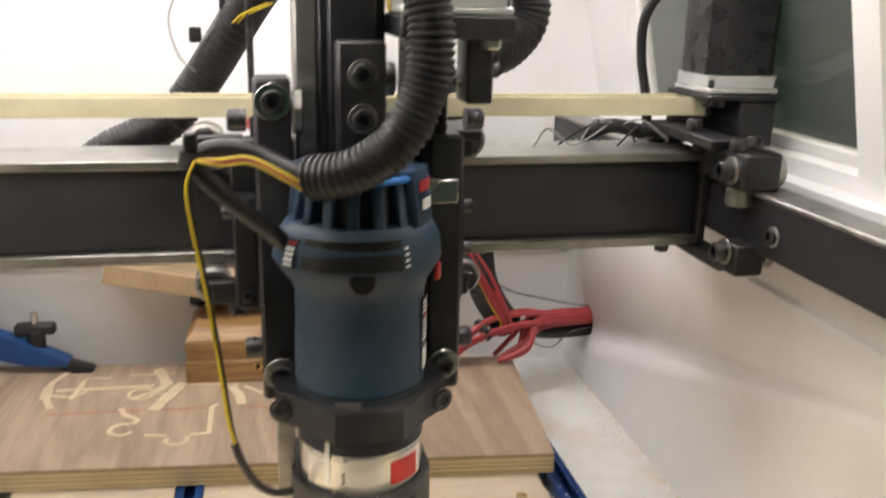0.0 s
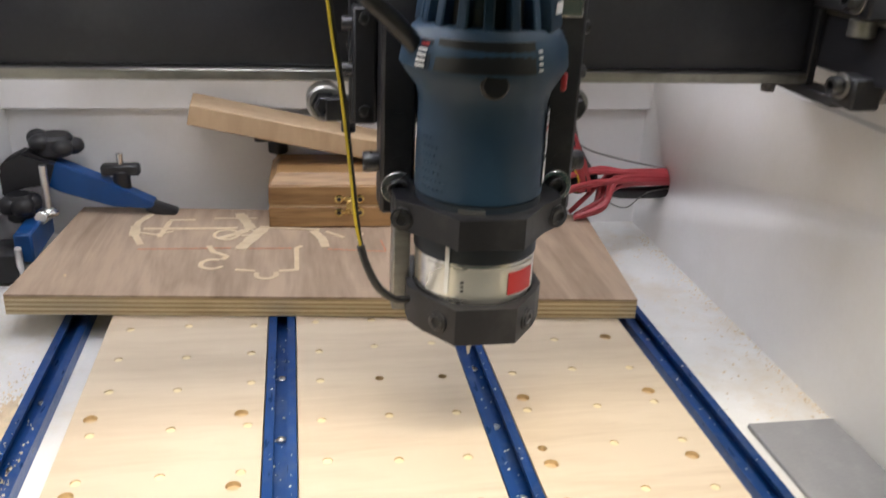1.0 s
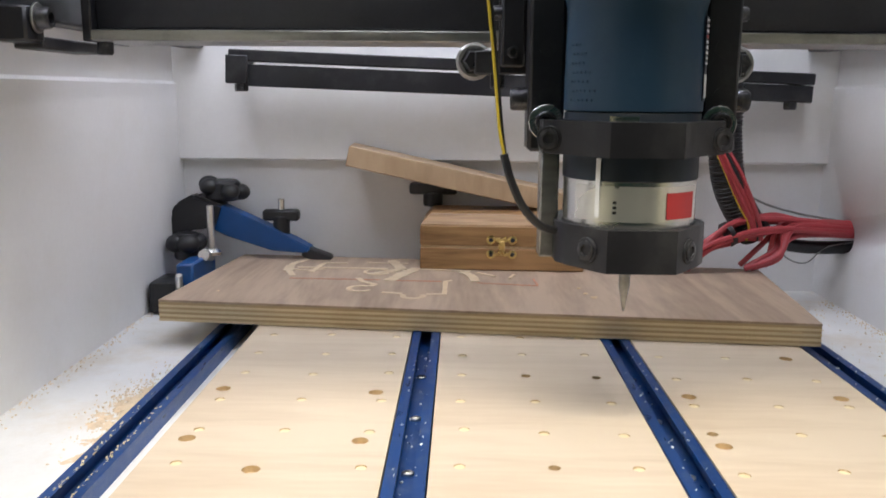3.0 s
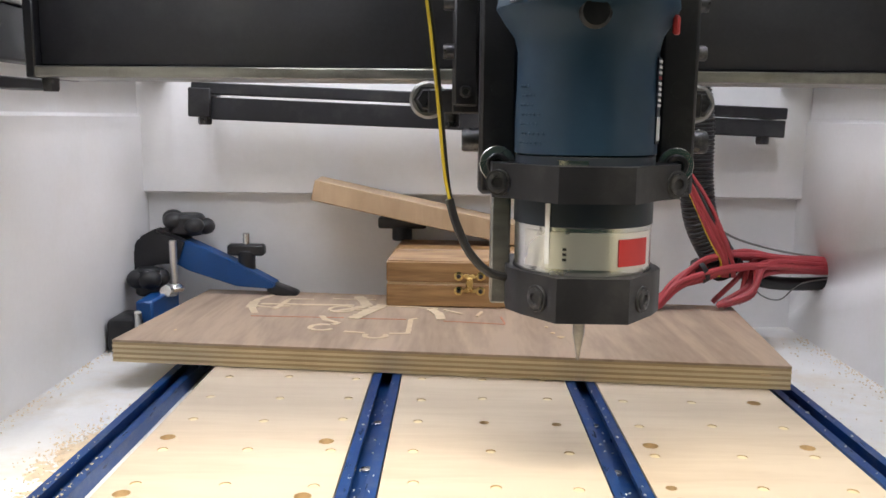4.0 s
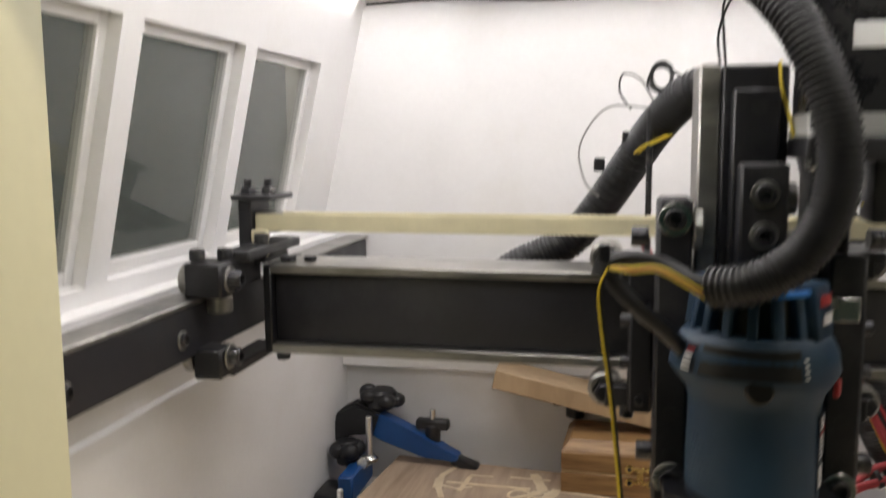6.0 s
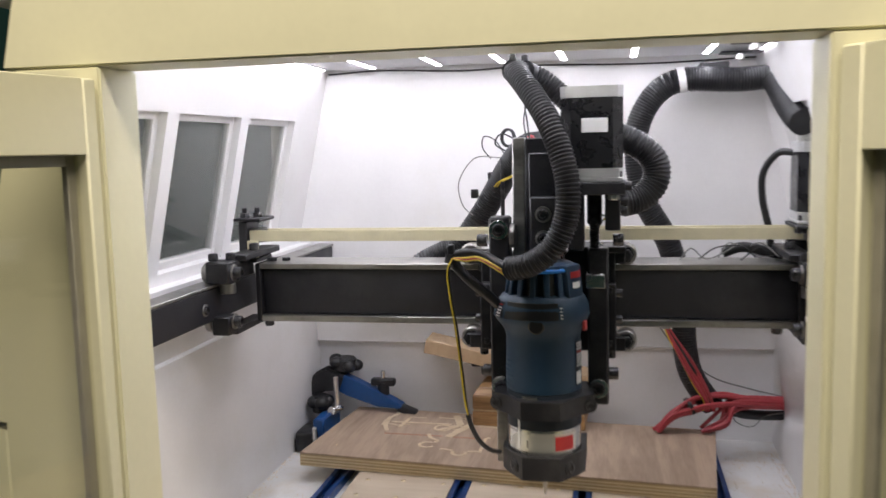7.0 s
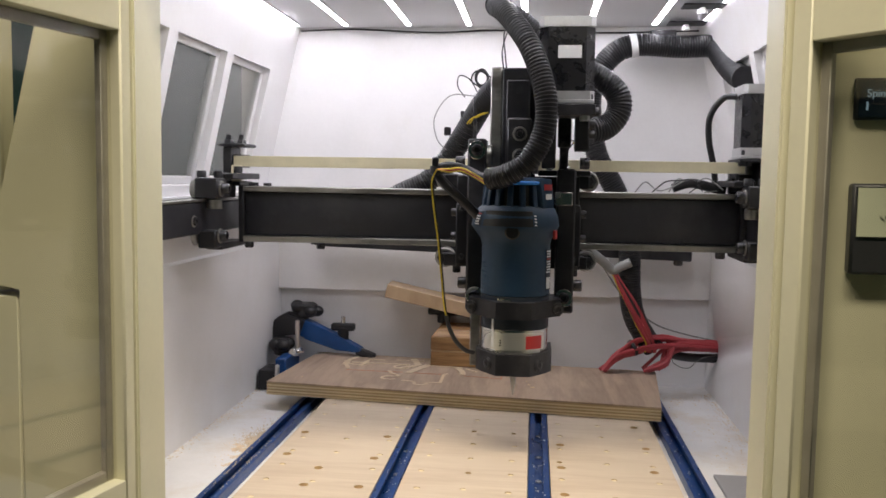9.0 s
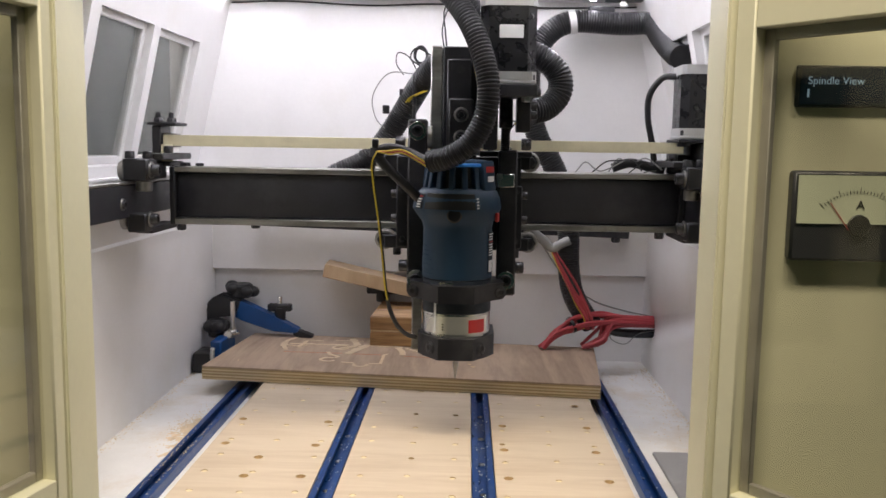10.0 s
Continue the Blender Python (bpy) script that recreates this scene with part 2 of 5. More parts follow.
def smooth_path(pts, step=8):
    pts = [Vector(p) for p in pts]
    ext = [2 * pts[0] - pts[1]] + pts + [2 * pts[-1] - pts[-2]]
    out = []
    for i in range(1, len(ext) - 2):
        p0, p1, p2, p3 = ext[i - 1:i + 3]
        for k in range(step):
            t = k / step
            out.append(0.5 * ((2 * p1) + (p2 - p0) * t + (2 * p0 - 5 * p1 + 4 * p2 - p3) * t * t + (3 * p1 - p0 - 3 * p2 + p3) * t ** 3))
    out.append(pts[-1])
    return out


def tube(bm, pts, r, seg=10, step=8, ribs=0.0, pitch=0.0035):
    """A round cable or, with ribs, a corrugated hose along a smooth path."""
    path = smooth_path(pts, step)
    if ribs:
        lens = [0.0]
        for a, b in zip(path, path[1:]):
            lens.append(lens[-1] + (b - a).length)
        n = max(4, int(lens[-1] / (pitch / 4)))
        fine, j = [], 0
        for i in range(n + 1):
            d = lens[-1] * i / n
            while j < len(lens) - 2 and lens[j + 1] < d:
                j += 1
            fine.append(path[j].lerp(path[j + 1], (d - lens[j]) / max(1e-9, lens[j + 1] - lens[j])))
        path = fine
    up, rings = Vector((0.3, 0.2, 1)), []
    for i, p in enumerate(path):
        d = (path[min(i + 1, len(path) - 1)] - path[max(i - 1, 0)]).normalized()
        side = d.cross(up)
        if side.length < 1e-4:
            side = d.cross(Vector((1, 0, 0)))
        side.normalize()
        up = side.cross(d).normalized()
        rr = r + (ribs if ribs and i % 4 in (1, 2) else 0)
        rings.append([bm.verts.new(p + rr * (math.cos(2 * math.pi * k / seg) * side + math.sin(2 * math.pi * k / seg) * up)) for k in range(seg)])
    for a, b in zip(rings, rings[1:]):
        for k in range(seg):
            bm.faces.new((a[k], a[(k + 1) % seg], b[(k + 1) % seg], b[k]))
    bm.faces.new(rings[0][::-1])
    bm.faces.new(rings[-1])
    return bm


def prism(bm, outline, z0, z1, m=None):
    """An upright solid over a closed outline of (x, y)."""
    lo = [bm.verts.new((x, y, z0)) for x, y in outline]
    hi = [bm.verts.new((x, y, z1)) for x, y in outline]
    n = len(outline)
    for i in range(n):
        bm.faces.new((lo[i], lo[(i + 1) % n], hi[(i + 1) % n], hi[i]))
    bm.faces.new(lo[::-1])
    bm.faces.new(hi)
    if m is not None:
        bmesh.ops.transform(bm, matrix=m, verts=lo + hi)
    return bm


def cap_bolt(parent, at, axis, r=0.0045, h=0.005, mat=None, washer=0.0, wmat=None, name="bolt"):
    """A socket-head bolt whose head stands h out of the face at that place."""
    p, d = Vector(at), Vector(axis).normalized()
    bm = lathe(bmesh.new(), p, p + d * h, [(0, r), (0.85, r), (1, r * 0.88), (1, r * 0.55), (0.45, r * 0.5)], 12)
    ob = part(name, bm, mat or BOLT, parent)
    if washer:
        part("washer", cyl(bmesh.new(), p - d * 0.0004, p + d * 0.0012, washer, 16, 0.0003), wmat or BRIGHT, ob)
    return ob


def hex_bolt(parent, at, axis, r=0.006, h=0.004, mat=None, name="nut"):
    p, d = Vector(at), Vector(axis).normalized()
    return part(name, lathe(bmesh.new(), p, p + d * h, [(0, r), (0.8, r), (1, r * 0.85)], 6), mat or BOLT, parent)

# ---- the enclosure ----
XL, XR, YB, YF, ZF, ZT = -0.236, 0.418, 0.370, -0.222, -0.020, 0.512
T = 0.02
floor = structure("floor", B(XL - T, XR + T, YF - 0.05, YB + 0.06, ZF - 0.02, ZF, b=0), TABLE, "white painted base board with sawdust in its corners", "floor")
bm = B(XL - 0.06, XR + 0.06, YB, YB + T, 0.113, ZT + 0.02, b=0.0015)
structure("wall_back_upper", bm, WHITE, "white painted back panel of the enclosure")
structure("wall_back_lower", B(XL - 0.04, XR + 0.04, YB + 0.012, YB + T + 0.012, ZF, 0.1135, b=0), WHITE, "white recessed lower back panel in shade")


def side_profile(sign):
    """Lower side wall: upright inner face, sloping shelf edge, recess behind the rail."""
    x = XL if sign < 0 else XR
    o = lambda d: x + sign * d
    bm = bmesh.new()
    pr = [(o(0), ZF), (o(0), 0.188), (o(0.003), 0.191), (o(0.0045), 0.262), (o(0.052), 0.262), (o(0.052), ZF)]
    a = [bm.verts.new((px, YF - 0.03, pz)) for px, pz in pr]
    b = [bm.verts.new((px, YB + 0.035, pz)) for px, pz in pr]
    for i in range(len(pr)):
        j = (i + 1) % len(pr)
        bm.faces.new((a[i], a[j], b[j], b[i]))
    bm.faces.new(a[::-1])
    bm.faces.new(b)
    return bm


structure("wall_left_lower", side_profile(-1), WHITE, "white painted lower side wall with sloping shelf edge")


# the right lower wall has a round opening for the cables
wall_r = structure("wall_right_lower", side_profile(1), WHITE, "white painted lower side wall with a cable hole")
cutter = new("cable_hole_cut", finish(cyl(bmesh.new(), (XR - 0.02, 0.314, 0.050), (XR + 0.08, 0.314, 0.050), 0.0165, 32, 0.0001), "cable_hole_cut", WHITE))
mod = wall_r.modifiers.new("hole", "BOOLEAN")
mod.object, mod.operation = cutter, "DIFFERENCE"
dg = bpy.context.evaluated_depsgraph_get()
wall_r.data = bpy.data.meshes.new_from_object(wall_r.evaluated_get(dg))
wall_r.modifiers.clear()
bpy.data.objects.remove(cutter)
# added black plate closes the bore, so the cable hole reads dark
structure("hole_backing", B(XR + 0.052, XR + 0.056, 0.29, 0.34, 0.02, 0.08, b=0), RUBBER, "black plate added behind the cable hole for its dark depth", "duct")

# leaning upper side walls with three windows each
WIN = [(-0.212, -0.066), (-0.043, 0.103), (0.124, 0.273)]
V0, V1 = 0.013, 0.180


def lean(sign):
    """Frame of a leaning panel: u along y, v up the slope, w outwards."""
    x0, x1 = (XL - 0.022, XL + 0.033) if sign < 0 else (XR + 0.022, XR - 0.033)
    up = Vector((x1 - x0, 0, ZT - 0.262))
    n = up.length
    up.normalize()
    out = Vector((0, 1, 0)).cross(up)
    if out.x * sign < 0:
        out.negate()
    m = Matrix(((0, up.x, out.x, x0), (1, 0, 0, 0), (0, up.z, out.z, 0.262), (0, 0, 0, 1)))
    return m, n


def upper_wall(sign, k0):
    m, n = lean(sign)
    side = "left" if sign < 0 else "right"
    bm = bmesh.new()
    box(bm, YF - 0.03, YB + 0.03, -0.002, V0, 0, 0.02, b=0, m=m)
    box(bm, YF - 0.03, YB + 0.03, V1, n + 0.02, 0, 0.02, b=0, m=m)
    edges = [YF - 0.03] + [v for w in WIN for v in w] + [YB + 0.03]
    for a, b in zip(edges[::2], edges[1::2]):
        box(bm, a, b, V0, V1, 0, 0.02, b=0, m=m)
    structure("wall_%s_upper" % side, bm, WHITE, "white painted leaning side wall with window openings")
    for i, (a, b) in enumerate(WIN):
        w = thing("window_%d" % (k0 + i), "small fixed window in white rebated frame, dark outside", "window", m @ Vector(((a + b) / 2, V0, 0.01)), kind="structure")
        f = bmesh.new()
        fw = 0.009
        for q in ((a, a + fw, V0, V1), (b - fw, b, V0, V1), (a + fw, b - fw, V0, V0 + fw), (a + fw, b - fw, V1 - fw, V1)):
            box(f, *q, 0.009, 0.018, b=0.0008, m=m)
        part("window_frame", f, WHITE, w)
        pane = part("pane", box(bmesh.new(), a + fw - 0.002, b - fw + 0.002, V0 + fw - 0.002, V1 - fw + 0.002, 0.012, 0.015, b=0, m=m), PANE, w)


upper_wall(-1, 1)
upper_wall(1, 4)
structure("ceiling", B(XL - 0.02, XR + 0.02, YF - 0.05, YB + 0.03, ZT, ZT + 0.018, b=0), CEIL, "grey painted lid with rows of light strips", "ceiling")

# light strips under the lid
for x in (-0.200, -0.126, -0.032, 0.056, 0.138, 0.229, 0.320, 0.386):
    y0, y1 = -0.205, 0.342
    if x > 0.38:
        y0, y1 = 0.06, 0.33
    s_ = thing("light_strip", "narrow white light strip stuck under the lid", "light strip", (x, 0.13, ZT - 0.002), "strips under the lid")
    part("tape", B(x - 0.005, x + 0.005, y0, y1, ZT - 0.0016, ZT - 0.0002, b=0), PALE, s_)
    bm = bmesh.new()
    bm.faces.new([bm.verts.new((x + a, b, ZT - 0.0024)) for a, b in ((-0.0032, y0 + 0.002), (-0.0032, y1 - 0.002), (0.0032, y1 - 0.002), (0.0032, y0 + 0.002))])
    part("diode_row", bm, LED, s_, "glowing row of diodes")
w_ = thing("ceiling_wire", "thin dark wire along the back edge of the lid", "wire", (0.0, 0.362, 0.508))
part("wire", tube(bmesh.new(), [(-0.2, 0.364, 0.506), (-0.12, 0.366, 0.509), (0.0, 0.365, 0.504), (0.1, 0.366, 0.507), (0.25, 0.365, 0.503), (0.4, 0.366, 0.506)], 0.0012, 6), RUBBER, w_)

# front wall with the door opening
OX0, OX1, OZ1, FY0, FY1 = -0.159, 0.334, 0.461, -0.272, -0.222


def front_piece(pts):
    bm = bmesh.new()
    a = [bm.verts.new((x, FY0, z)) for x, z in pts]
    b = [bm.verts.new((x, FY1, z)) for x, z in pts]
    n = len(pts)
    for i in range(n):
        bm.faces.new((a[i], a[(i + 1) % n], b[(i + 1) % n], b[i]))
    bm.faces.new(a[::-1])
    bm.faces.new(b)
    es = [e for e in bm.edges]
    bmesh.ops.bevel(bm, geom=es, offset=0.0015, segments=2, affect="EDGES")
    return bm


structure("wall_front_left", front_piece([(-0.258, -0.3), (OX0, -0.3), (OX0, OZ1), (-0.229, OZ1), (-0.291, 0.203), (-0.288, 0.196), (-0.258, 0.194)]), CREAM, "cream painted front panel beside the door opening")
structure("wall_front_right", front_piece([(OX1, -0.3), (0.60, -0.3), (0.56, 0.19), (0.49, OZ1), (OX1, OZ1)]), CREAM, "cream painted front panel holding display and meter")
structure("lintel", front_piece([(-0.238, OZ1 + 0.0005), (0.42, OZ1 + 0.0005), (0.40, 0.56), (-0.215, 0.56)]), CREAM, "cream painted board over the door opening", "lintel")
structure("sill", B(OX0 + 0.001, OX1 - 0.001, FY0, FY1, -0.3, ZF - 0.001, b=0.001), CREAM, "cream painted board below the door opening", "sill")


def cabinet_door(name, hinge, ang, label, sign, knobs, W, opening, knob_at=0.0):
    """A framed door with an acrylic pane, swung out by ang degrees from the closed position."""
    d = thing(name, label, "door", (*hinge, -0.02), kind="structure")
    m = Matrix.Translation((*hinge, 0)) @ Matrix.Rotation(radians(ang), 4, "Z")
    Z0, Z1 = -0.03, 0.452
    wx0, wx1, wz0, wz1 = opening
    u = (lambda a, b: (a, b)) if sign > 0 else (lambda a, b: (-b, -a))
    f = bmesh.new()
    th = 0.02
    y0, y1 = -th, 0
    box(f, *u(0.001, wx0), y0, y1, Z0, Z1, b=0.0015, m=m)
    box(f, *u(wx1, W), y0, y1, Z0, Z1, b=0.0015, m=m)
    box(f, *u(wx0, wx1), y0, y1, wz1, Z1, b=0.0008, m=m)
    box(f, *u(wx0, wx1), y0, y1, Z0, wz0, b=0.0008, m=m)
    part("door_frame", f, CREAM, d)
    g = bmesh.new()
    r = 0.008
    ya, yb = (y0 + 0.002, y0 + 0.008)
    box(g, *u(wx0, wx0 + r), ya, yb, wz0, wz1, b=0.0006, m=m)
    box(g, *u(wx1 - r, wx1), ya, yb, wz0, wz1, b=0.0006, m=m)
    box(g, *u(wx0 + r, wx1 - r), ya, yb, wz0, wz0 + r, b=0.0006, m=m)
    box(g, *u(wx0 + r, wx1 - r), ya, yb, wz1 - r, wz1, b=0.0006, m=m)
    part("rebate", g, PANEBED, d, "grey sealant bed round the pane")
    part("pane", box(bmesh.new(), *u(wx0 + 0.001, wx1 - 0.001), y0 + 0.0085, y0 + 0.0115, wz0 + 0.001, wz1 - 0.001, b=0, m=m), DOORPANE, d, "clear acrylic pane").visible_shadow = False
    for z in knobs:
        c = m @ Vector((sign * knob_at, 0, z))
        n = m.to_3x3() @ Vector((0, 1, 0))
        cap_bolt(d, c, n, 0.006, 0.006, BRIGHT, name="screw")
    return d


PANEBED = material("grey_sealant", (0.33, 0.31, 0.27), 0.5, vary=0.2, scale=60, bump=0.3, dirt=(0.16, 0.14, 0.1), dirt_amount=0.5, dirt_scale=30)
# doors: the pane side that faced into the enclosure now faces the opening between them
DL, DR = 102, 128
cabinet_door("door_1", (-0.1595, -0.275), -DL, "open cream cabinet door with clear pane, swung outwards", 1, (0.257, 0.163), 0.212, (0.0135, 0.163, 0.044, 0.398), 0.171)
cabinet_door("door_2", (0.338, -0.275), DR, "open cream cabinet door with clear pane before the meter panel", -1, (), 0.242, (0.017, 0.197, 0.047, 0.389))

structure("side_cabinet", B(-0.75, -0.2735, -0.2685, -0.250, 0.191, 0.75, b=0.002), CREAM, "cream cabinet standing beside the machine", "cabinet")
structure("side_cabinet_base", B(-0.75, -0.2625, -0.2685, -0.250, -0.3, 0.188, b=0.002), CREAM, "cream lower cabinet panel beside the machine", "cabinet")

# display and meter on the front panel
d_ = thing("display", "dark text display set in the cream front panel", "display", (0.435, FY0, 0.35))
part("bezel", B(0.384, 0.484, FY0 - 0.004, FY0 - 0.0005, 0.335, 0.365, b=0.001), RUBBER, d_)
part("screen", B(0.3865, 0.4815, FY0 - 0.0052, FY0 - 0.0042, 0.3372, 0.3628, b=0), material("lcd_glass", (0.012, 0.02, 0.035), 0.15, vary=0.05, bump=0), d_, "blue-black screen")
cu = bpy.data.curves.new("text", "FONT")
cu.body, cu.size, cu.extrude = "Spindle View", 0.0078, 0.0001
tmp = new("text_tmp", cu)
bpy.context.view_layer.update()
me = bpy.data.meshes.new_from_object(tmp.evaluated_get(bpy.context.evaluated_depsgraph_get()))
bpy.data.objects.remove(tmp)
me.transform(pose(0.3915, FY0 - 0.0056, 0.3515, 90))
me.transform(Matrix.Translation(-Vector(d_.location)))
me.materials.append(LCD)
tx = new("text", me)
tx.parent = d_
part("text_line", B(0.3915, 0.393, FY0 - 0.0056, FY0 - 0.0053, 0.342, 0.348, b=0), LCD, d_)
mt = thing("ammeter", "analogue ammeter with pale dial and dark lower housing", "meter", (0.431, FY0, 0.256))
part("housing", B(0.3835, 0.482, FY0 - 0.012, FY0 - 0.0005, 0.224, 0.2895, b=0.002), material("meter_housing", (0.04, 0.04, 0.045), 0.35, vary=0.1, bump=0.05), mt)
part("dial", B(0.3868, 0.4788, FY0 - 0.0135, FY0 - 0.0122, 0.2515, 0.2865, b=0), DIAL, mt, "pale green dial face")
bm = bmesh.new()
for i in range(25):
    a = radians(135 - i * 90 / 24)
    c, s2 = math.cos(a), math.sin(a)
    r0, r1 = 0.036, 0.041 if i % 6 == 0 else 0.0385
    q = Matrix.Translation((0.431, FY0 - 0.0139, 0.2375)) @ Matrix.Rotation(-(a - math.pi / 2), 4, "Y")
    box(bm, -0.0002, 0.0002, -0.0001, 0.0001, r0, r1, b=0, m=q)
part("scale_marks", bm, RUBBER, mt)
q = Matrix.Translation((0.431, FY0 - 0.0143, 0.2375)) @ Matrix.Rotation(radians(-36), 4, "Y")
part("needle", box(bmesh.new(), -0.0003, 0.0003, -0.0002, 0.0002, 0.012, 0.036, b=0, m=q), REDL, mt, "red needle")
cu = bpy.data.curves.new("letter", "FONT")
cu.body, cu.size, cu.extrude = "A", 0.009, 0.0001
tmp = new("text_tmp", cu)
bpy.context.view_layer.update()
me = bpy.data.meshes.new_from_object(tmp.evaluated_get(bpy.context.evaluated_depsgraph_get()))
bpy.data.objects.remove(tmp)
me.transform(Matrix.Translation(-Vector(mt.location)) @ pose(0.4285, FY0 - 0.0140, 0.2625, 90))
me.materials.append(RUBBER)
tx = new("letter", me)
tx.parent = mt
part("cover_boss", cyl(bmesh.new(), (0.431, FY0 - 0.0155, 0.2505), (0.431, FY0 - 0.0125, 0.2505), 0.008, 20), RUBBER, mt)

# the workshop round the machine
structure("room_wall_back", B(-3.0, 3.2, 1.2, 1.3, -1.0, 2.2, b=0), ROOMW, "dark green workshop wall")
structure("room_wall_left", B(-1.6, -1.5, -2.4, 1.2, -1.0, 2.2, b=0), ROOMW, "dark green workshop wall")
structure("room_wall_right", B(1.7, 1.8, -2.4, 1.2, -1.0, 2.2, b=0), ROOMW, "dark green workshop wall")
structure("room_wall_front", B(-1.6, 1.8, -2.5, -2.4, -1.0, 2.2, b=0), ROOMW, "dark green workshop wall")
structure("room_floor", B(-1.6, 1.8, -2.4, 1.2, -1.05, -1.0, b=0), GREYP, "grey workshop floor", "floor")
structure("room_ceiling", B(-1.6, 1.8, -2.4, 1.2, 2.2, 2.25, b=0), CEIL, "grey workshop ceiling", "ceiling")
structure("bench", B(-0.5, 0.7, -0.25, 0.6, -0.36, -0.3, b=0.002), GREYP, "grey bench under the machine", "bench")

# ---- the table top ----
TRACKS = [(-0.139, -0.0098), (0.0255, 0.0), (0.1675, 0.0), (0.3245, -0.0098)]
TY0, TY1 = -0.219, 0.366
for x, top in TRACKS:
    t_ = thing("t_track", "blue anodised aluminium slotted track with sawdust in it", "track", (x, 0, ZF), "tracks in the table")
    bm = bmesh.new()
    h = 0.0125
    pr = [(-0.0102, 0), (-0.0102, -h), (0.0102, -h), (0.0102, 0), (0.0042, 0), (0.0042, -0.003), (0.0075, -0.003), (0.0075, -0.0095), (-0.0075, -0.0095), (-0.0075, -0.003), (-0.0042, -0.003), (-0.0042, 0)]
    a = [bm.verts.new((x + px, TY0, top + pz)) for px, pz in pr]
    b = [bm.verts.new((x + px, TY1, top + pz)) for px, pz in pr]
    n = len(pr)
    for i in range(n):
        bm.faces.new((a[i], a[(i + 1) % n], b[(i + 1) % n], b[i]))
    rail_ = part("extrusion", bm, TRACKM, t_)
    for y in (-0.17, -0.095, -0.02, 0.055):
        cap_bolt(t_, (x, y, top - 0.0094), (0, 0, 1), 0.0032, 0.0014, BRIGHT, name="screw")
    if top == 0:
        part("packing_strip", B(x - 0.0095, x + 0.0095, TY0, TY1, ZF + 0.0002, top - h - 0.0002, b=0), TABLE, t_)
    rnd = random.Random(int(x * 1000))
    bm = bmesh.new()
    n_ = 320 if x < -0.1 else 60
    for i in range(n_):
        yy = rnd.gauss(-0.09, 0.05) if x < -0.1 else rnd.uniform(-0.2, 0.12)
        xx = x + rnd.uniform(-0.007, 0.007)
        zz = top - 0.0094 if abs(xx - x) < 0.0042 else top
        s2 = rnd.uniform(0.0003, 0.0011)
        mm = Matrix.Translation((xx, yy, zz + s2 * 0.3)) @ Euler((rnd.random() * 3, rnd.random() * 3, rnd.random() * 3)).to_matrix().to_4x4()
        bmesh.ops.create_cube(bm, size=1, matrix=mm @ Matrix.Diagonal((s2, s2 * 1.6, s2 * 0.5, 1)))
    tagged(part("wood_chips", bm, PALE if x > -0.1 else PLUG, t_), "pale wood chips lying in the track", kind="stuff")

